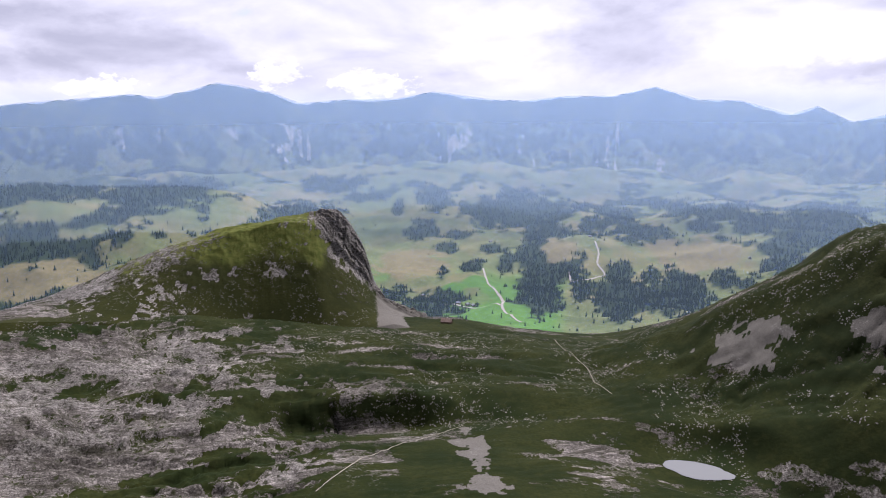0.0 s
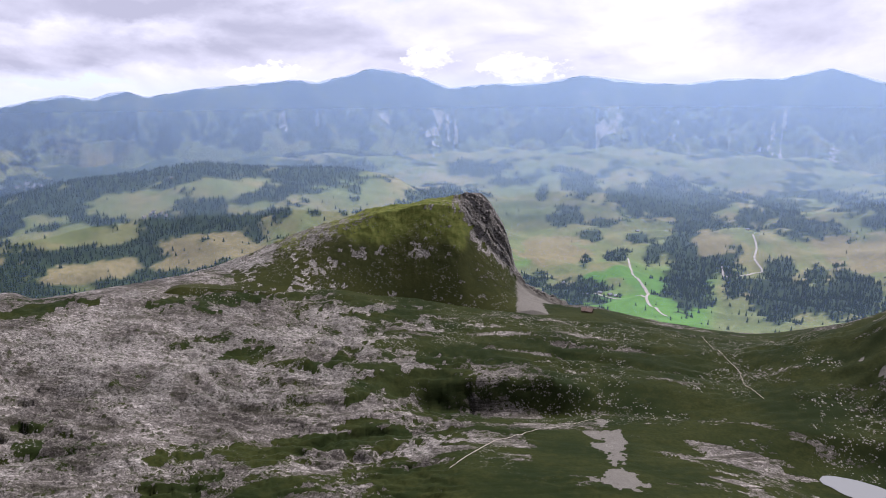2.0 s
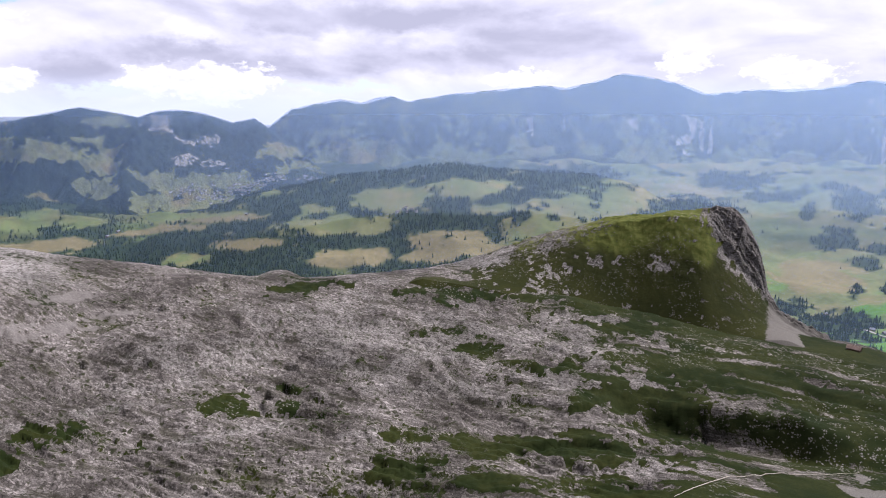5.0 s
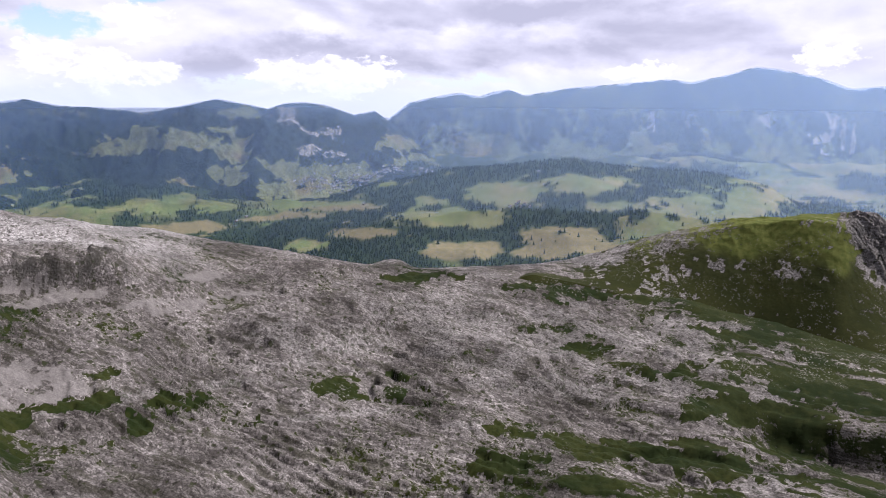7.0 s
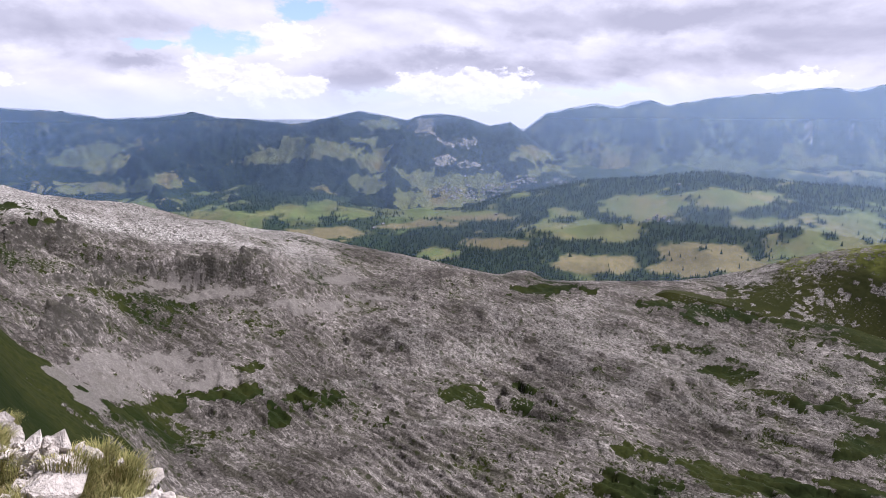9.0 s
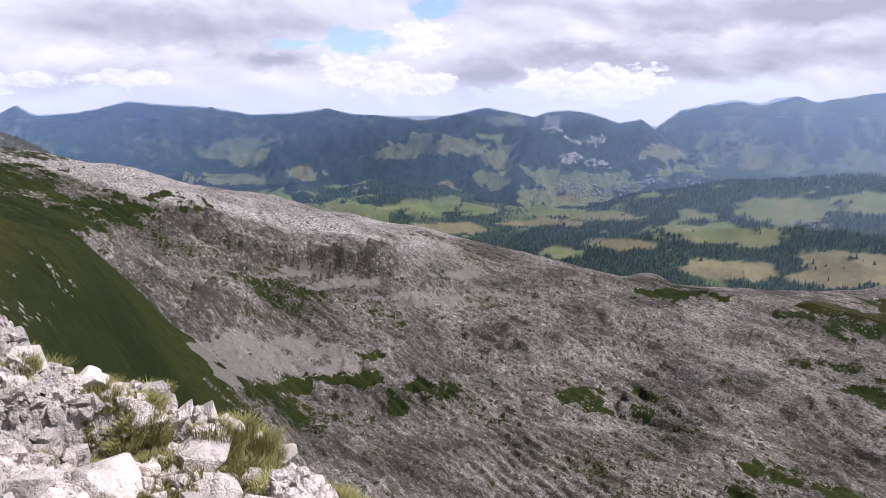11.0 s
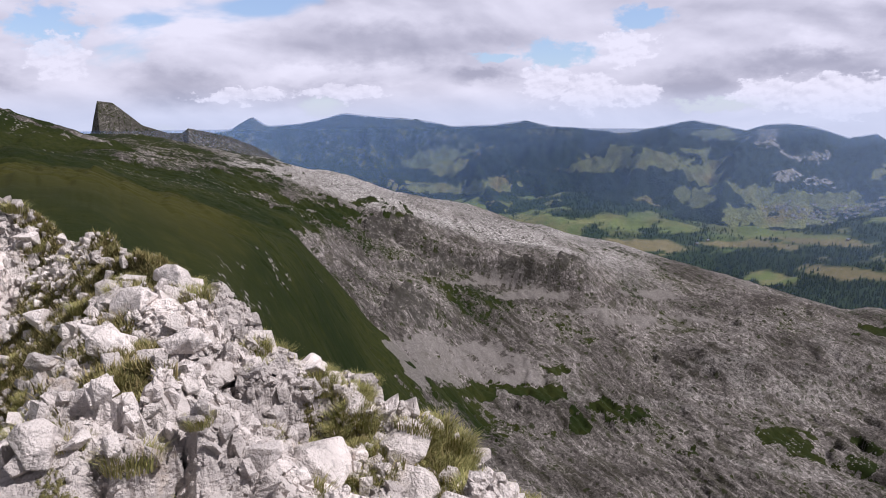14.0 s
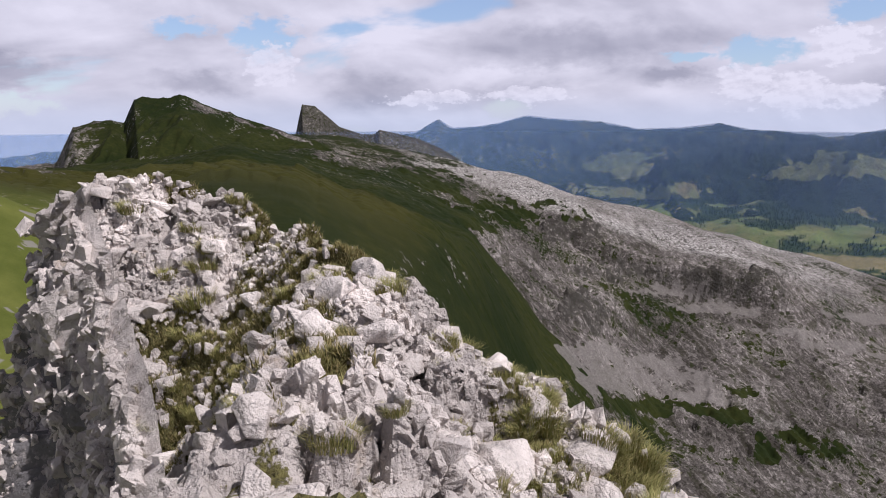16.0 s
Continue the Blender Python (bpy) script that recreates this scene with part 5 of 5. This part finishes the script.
tuft(-5.12, 0.41, 0.17)
tuft(-5.49, 0.97, 0.18)
tuft(-5.58, 1.30, 0.22)
tuft(-4.65, 0.33, 0.17)
tuft(-11.45, -4.04, 0.26)
tuft(-11.14, -5.63, 0.33)
tuft(-10.29, -4.15, 0.34)
tuft(-10.92, -4.59, 0.26)
tuft(-9.73, -4.07, 0.38)
tuft(-8.97, -3.70, 0.26)
tuft(-9.40, -4.11, 0.28)
tuft(-9.47, -5.15, 0.24)
tuft(-10.57, -4.12, 0.35)
tuft(-7.83, -1.88, 0.21)
tuft(-8.14, -4.27, 0.30)
tuft(-7.85, -4.56, 0.26)
tuft(-8.08, -3.44, 0.24)
tuft(-10.94, -6.44, 0.17)
tuft(-5.78, 0.14, 0.18)
tuft(-5.53, 0.27, 0.15)
tuft(-4.27, -0.54, 0.12)
tuft(-10.16, -4.65, 0.25)
tuft(-10.16, -2.94, 0.19)
tuft(-10.31, -5.42, 0.20)

for k in range(260):
    y = rng.uniform(-7, 2.3)
    x = float(crest_edge(y)) + rng.uniform(-0.1, 4.5)
    if y > float(cliff_edge(x)) + 0.2 and x < -4.1 and rng.random() < float(moss_cover(np.array(x), np.array(y))) * 0.75:
        tuft(x, y, rng.uniform(0.10, 0.26))
for k in range(115):
    y = rng.uniform(-0.5, 2.4)
    x = float(crest_edge(y)) + rng.gauss(0.8, 0.5)
    if x < -4.1:
        tuft(x, y, rng.uniform(0.13, 0.25))


def turf_strip():
    """Thin grass along the crest and in its mossy hollows."""
    g = np.random.default_rng(8)
    n = 480000
    y = g.uniform(-8, 2.6, n)
    x = crest_edge(y) + g.uniform(-0.3, 4.5, n)
    cover = moss_cover(x, y)
    keep = (g.random(n) < step(cover, 0.25, 0.7) * 0.75) & (y > cliff_edge(x)) & (x < -3.9)
    x, y = x[keep], y[keep]
    z = crest_surface(x[None, :], y[None, :])[0]
    k = len(x)
    a, h_, lean, w = g.uniform(0, 6.283, k), g.uniform(0.02, 0.095, k), g.uniform(0.02, 0.1, k), g.uniform(0.004, 0.009, k)
    dx, dy = np.cos(a), np.sin(a)
    v = np.empty((k, 3, 3))
    v[:, 0] = np.stack([x - dy * w, y + dx * w, z - 0.02], 1)
    v[:, 1] = np.stack([x + dy * w, y - dx * w, z - 0.02], 1)
    v[:, 2] = np.stack([x + dx * lean, y + dy * lean, z + h_], 1)
    me = bpy.data.meshes.new("turf")
    me.from_pydata(v.reshape(-1, 3).tolist(), [], np.arange(3 * k).reshape(-1, 3).tolist())
    me.materials.append(MOSS)
    return tagged(new("turf", me), "short brownish grass and moss along the rocky crest", "grass", kind="stuff")


turf_strip()

# ---- woods ----


def matte(name, a, b_, size, rough=0.9, lift=0.02):
    m = Nodes(name, rough)
    n = m.noise(size, 4, 0.6)
    m.bump(n, 0.4, lift)
    return m.colour(m.mix(m.ramp(n, 0.3, 0.7), a, b_))


def needles():
    m = Nodes("needles", 0.95, 0.1)
    rnd = m.geo.outputs["Random Per Island"]
    n = m.noise(3.0, 3)
    c = m.mix(rnd, (0.014, 0.030, 0.014), (0.035, 0.062, 0.022))
    return m.colour(m.mix(m.ramp(n, 0.35, 0.65), c, m.mix(0.5, c, (0.01, 0.02, 0.01))))


NEEDLES, BARK = needles(), matte("bark", (0.08, 0.055, 0.04), (0.14, 0.11, 0.09), 0.5)


def ground_at(a, r):
    A, R = np.asarray([[a]], float), np.asarray([[r]], float)
    return float(floor_of_valley(A, R)[0, 0])


def spruce_form(sides, tiers, rng):
    """One spruce, 1 high: vertices and triangles of ragged cone tiers."""
    v, f = [], []
    for k in range(tiers):
        low, top = 0.06 + 0.8 * k / tiers, 0.06 + 0.8 * k / tiers + 1.25 / tiers
        top = min(top, 1.0)
        rad = 0.19 * (1 - k / tiers) + 0.035
        n = len(v)
        for s in range(sides):
            ang = 2 * math.pi * (s + 0.5 * (k % 2)) / sides
            q = rad * rng.uniform(0.75, 1.2)
            v.append((q * math.cos(ang), q * math.sin(ang), low + rng.uniform(-0.03, 0.02)))
        v.append((0, 0, top))
        f += [(n + s, n + (s + 1) % sides, n + sides) for s in range(sides)]
    return np.array(v), np.array(f)


def forest(name, label, places, forms, heights, turns):
    vs, fs, base = [], [], 0
    for k, (p, h_, t) in enumerate(zip(places, heights, turns)):
        v, f = forms[k % len(forms)]
        c, s = math.cos(t), math.sin(t)
        w = h_ * (0.85 + 0.3 * (k % 7) / 6)
        q = np.stack([(v[:, 0] * c - v[:, 1] * s) * w, (v[:, 0] * s + v[:, 1] * c) * w, v[:, 2] * h_], 1) + p
        vs.append(q)
        fs.append(f + base)
        base += len(v)
    me = bpy.data.meshes.new(name)
    me.from_pydata(np.concatenate(vs).tolist(), [], np.concatenate(fs).tolist())
    me.materials.append(NEEDLES)
    return tagged(new(name, me), label, "forest", kind="stuff")


def plant_woods():
    rng = np.random.default_rng(11)
    r0 = random.Random(4)
    near_forms = [spruce_form(6, 2, r0) for _ in range(5)]
    far_forms = [spruce_form(5, 2, r0) for _ in range(5)]
    for lo, hi, r_in, r_out, gap, forms in ((-36, 24, 1300, 2300, 9.0, near_forms), (-36, 24, 2300, 3650, 11.5, far_forms),
                                            (24, 82, 1450, 2300, 9.0, near_forms), (24, 82, 2300, 3350, 11.5, far_forms)):
        n = int((hi - lo) * math.pi / 180 * (r_out ** 2 - r_in ** 2) / 2 / gap ** 2)
        a, r = rng.uniform(lo, hi, n), np.sqrt(rng.uniform(r_in ** 2, r_out ** 2, n))
        x, y = -np.sin(np.radians(a)) * r, np.cos(np.radians(a)) * r
        w = wooded(a[None, :], r[None, :])[0]
        lone = (fbm(x / 300, y / 300, 2, 33) > 0.0) * 0.012
        keep = rng.uniform(0, 1, n) < np.maximum(w, lone)
        a, r, x, y = a[keep], r[keep], x[keep], y[keep]
        z = floor_of_valley(a[None, :], r[None, :])[0] - 0.5
        forest("spruce_forest", "dense dark green spruce forest on valley slopes", np.stack([x, y, z], 1), forms,
               rng.uniform(7, 15, len(a)), rng.uniform(0, 6.28, len(a)))


plant_woods()

# ---- pond ----


def water():
    m = Nodes("pond water", 0.12, 0.5)
    m.bump(m.noise(1.5, 3), 0.05, 0.05)
    return m.colour((0.20, 0.205, 0.21))


def pond():
    a = np.linspace(0, 2 * math.pi, 72, endpoint=False)
    rag = 1 + 0.12 * fbm(np.cos(a) * 1.4, np.sin(a) * 1.4, 3, 6)
    A, R = -21.9 + 2.75 * np.cos(a) * rag, 509 + 12.0 * np.sin(a) * rag
    bm = bmesh.new()
    ring = [bm.verts.new((-math.sin(radians(p)) * q, math.cos(radians(p)) * q, -265.2)) for p, q in zip(A, R)]
    face = bm.faces.new(ring)
    if face.normal.z < 0:
        face.normal_flip()
    me = bpy.data.meshes.new("pond")
    bm.to_mesh(me)
    me.materials.append(water())
    return tagged(new("pond", me), "small pale grey mountain pond in turf", "water", kind="structure")


pond()

# ---- tracks and houses ----
GRAVEL = matte("track gravel", (0.27, 0.24, 0.20), (0.37, 0.34, 0.29), 2.0)
PLASTER = matte("pale plaster", (0.52, 0.50, 0.46), (0.66, 0.63, 0.58), 3.0)
TIMBER = matte("weathered timber", (0.13, 0.085, 0.055), (0.22, 0.16, 0.11), 2.0)
ROOFING = matte("brown roofing", (0.12, 0.085, 0.07), (0.21, 0.16, 0.14), 2.0)
SLATE = matte("grey roofing", (0.17, 0.17, 0.175), (0.27, 0.265, 0.26), 2.0)
DARK = matte("dark opening", (0.02, 0.02, 0.022), (0.035, 0.035, 0.04), 1.0, 0.4)
bpy.context.view_layer.update()


def drop(x, y, *grounds):
    """The height of the highest of some grounds under a place."""
    best = None
    for ob in grounds:
        ok, place, _, _ = ob.ray_cast((x, y, 900), (0, 0, -1))
        if ok and (best is None or place.z > best):
            best = place.z
    return best


def at(a, r):
    return -math.sin(radians(a)) * r, math.cos(radians(a)) * r


def track(name, label, width, over, ground_ob, *knots):
    """A draped ribbon through (bearing, distance) knots."""
    pts = [Vector(at(*k)) for k in knots]
    fine = []
    for p, q in zip(pts[:-1], pts[1:]):
        n = max(2, int((q - p).length / (width * 1.5)))
        fine += [p.lerp(q, k / n) for k in range(n)]
    fine.append(pts[-1])
    for _ in range(6):
        fine = [fine[0]] + [(a + 2 * b2 + c) / 4 for a, b2, c in zip(fine, fine[1:], fine[2:])] + [fine[-1]]
    bm = bmesh.new()
    rows = []
    for k, p in enumerate(fine):
        d = (fine[min(k + 1, len(fine) - 1)] - fine[max(k - 1, 0)]).normalized()
        s = Vector((-d.y, d.x)) * width / 2 * rng.uniform(0.75, 1.2)
        rows.append([bm.verts.new((q.x, q.y, drop(q.x, q.y, ground_ob) + over)) for q in (p + s, p, p - s)])
    for r1, r2 in zip(rows, rows[1:]):
        for k in (0, 1):
            bm.faces.new((r1[k], r1[k + 1], r2[k + 1], r2[k]))
    bmesh.ops.recalc_face_normals(bm, faces=bm.faces[:])
    me = bpy.data.meshes.new(name)
    bm.to_mesh(me)
    me.materials.append(GRAVEL)
    return tagged(new(name, me), label, "road", kind="structure")


track("road", "pale gravel farm road winding through meadows", 7, 1.2, ground, (-3.4, 2170), (-3.7, 2047), (-4.6, 1847), (-5.3, 1723), (-4.9, 1664), (-5.8, 1590), (-6.7, 1530))
track("road", "pale gravel farm road through a green meadow", 7, 1.2, ground, (0.5, 1776), (-2.2, 1730), (-4.9, 1664))
track("road", "pale gravel track on a grassy hillside", 6, 1.2, ground, (-12.6, 2391), (-13.0, 2323), (-12.8, 2236), (-13.7, 2195), (-12.1, 2113), (-10.8, 2031), (-10.5, 2161))
track("footpath", "worn pale footpath across dark turf", 0.8, 0.7, plateau, (11.5, 410), (9.4, 436), (7.4, 464), (4.8, 487), (2.3, 513), (-0.2, 535), (-1.7, 547))
track("footpath", "worn pale footpath down a grassy slope", 0.45, 0.6, plateau, (-9.5, 800), (-10.5, 740), (-12.5, 690), (-13.0, 650), (-14.5, 610))


def part(name, bm, material, parent, label=""):
    me = bpy.data.meshes.new(name)
    bm.to_mesh(me)
    bm.free()
    me.materials.append(material)
    ob = new(name, me)
    ob.parent = parent
    return tagged(ob, label)


def box(bm, x0, y0, z0, x1, y1, z1):
    out = bmesh.ops.create_cube(bm, size=1)
    bmesh.ops.scale(bm, vec=(x1 - x0, y1 - y0, z1 - z0), verts=out["verts"])
    bmesh.ops.translate(bm, vec=((x0 + x1) / 2, (y0 + y1) / 2, (z0 + z1) / 2), verts=out["verts"])


def chalet(name, label, w, d, h_, wall_mat, roof_mat):
    """A gabled house: plinth to ridge, with eaves, chimney and openings."""
    root = new(name)
    bm = bmesh.new()
    v = [bm.verts.new(p) for p in ((-w / 2, -d / 2, -2), (w / 2, -d / 2, -2), (w / 2, d / 2, -2), (-w / 2, d / 2, -2),
                                   (-w / 2, -d / 2, h_), (w / 2, -d / 2, h_), (w / 2, d / 2, h_), (-w / 2, d / 2, h_),
                                   (0, -d / 2, h_ + w * 0.32), (0, d / 2, h_ + w * 0.32))]
    for f in ((0, 1, 5, 8, 4), (3, 7, 9, 6, 2), (0, 4, 7, 3), (1, 2, 6, 5), (0, 3, 2, 1)):
        bm.faces.new([v[k] for k in f])
    part("wall", bm, wall_mat, root)
    bm = bmesh.new()
    e, t = 0.7, 0.3
    slope_ = 0.64
    pts = []
    for y in (-d / 2 - e, d / 2 + e):
        for lift in (0, t):
            pts += [bm.verts.new((-w / 2 - e, y, h_ - e * slope_ + 0.05 + lift)), bm.verts.new((0, y, h_ + w * 0.32 + 0.05 + lift)), bm.verts.new((w / 2 + e, y, h_ - e * slope_ + 0.05 + lift))]
    for f in ((3, 4, 10, 9), (4, 5, 11, 10), (0, 6, 7, 1), (1, 7, 8, 2), (0, 1, 4, 3), (1, 2, 5, 4), (6, 9, 10, 7), (7, 10, 11, 8), (0, 3, 9, 6), (2, 8, 11, 5)):
        bm.faces.new([pts[k] for k in f])
    roof = part("roof", bm, roof_mat, root)
    bm = bmesh.new()
    box(bm, w * 0.12, -0.4, h_ + w * 0.1, w * 0.12 + 0.8, 0.4, h_ + w * 0.32 + 1.0)
    part("chimney", bm, PLASTER, roof)
    for k in range(3):
        bm = bmesh.new()
        x = (k - 1) * w * 0.3
        box(bm, x - 0.6, -d / 2 - 0.06, h_ * 0.45, x + 0.6, -d / 2 + 0.02, h_ * 0.8)
        part("window", bm, DARK, root)
    bm = bmesh.new()
    box(bm, w / 2 - 0.02, -0.6, 0, w / 2 + 0.06, 0.6, 2.1)
    part("door", bm, TIMBER, root)
    return tagged(root, label, "house")


white = chalet("house", "white plastered village house with a brown gable roof", 7.5, 9, 4, PLASTER, ROOFING)
grey = chalet("house", "pale village house with a grey gable roof", 8, 11, 4.6, PLASTER, SLATE)
brown = chalet("farmhouse", "timber alpine farmhouse with a grey roof on a meadow", 8, 11, 3.4, TIMBER, SLATE)
hut = chalet("alpine_hut", "low stone alpine hut with a dark roof on turf", 9, 13, 2.6, TIMBER, ROOFING)
for ob in (white, grey):
    ob["group"] = "village houses"
brown["group"] = "farmhouses in the meadows"
mountain = bpy.data.objects["mountain"]
used = set()


def stand(ob, a, r, turn, *grounds):
    x, y = at(a, r)
    m = pose(x, y, drop(x, y, *grounds), 0, 0, turn)
    if ob.name in used:
        return copy_thing(ob, m)
    used.add(ob.name)
    ob.matrix_basis = m
    return ob


stand(hut, -0.3, 853, 75, plateau)
for a, r in ((-1.3, 1762), (-2.1, 1758), (-2.6, 1747), (-4.0, 2463), (-6.2, 2550), (-12.2, 2442), (-18.9, 3281), (-8.2, 3389), (2.5, 3109), (1.7, 1941), (-24.4, 2313),
             (33.4, 2410), (23.2, 3602), (15.5, 2968), (18.0, 3520), (47.8, 2393), (57.3, 2657), (58.1, 2636)):
    stand(brown, a, r, rng.uniform(0, 180), ground)
for a, r in ((35.6, 2157), (35.1, 2167), (34.8, 2155), (34.4, 2167), (34.0, 2161), (34.9, 2182)):
    stand(white, a, r, rng.uniform(0, 180), ground)
for k in range(190):
    u = rng.random()
    a = 52.5 - 11.5 * u + rng.gauss(0, 0.5)
    r = 3010 + 60 * u + 500 * max(0, u - 0.65) + rng.gauss(0, 45)
    stand(white if rng.random() < 0.6 else grey, a, r, rng.uniform(0, 180), ground, mountain)
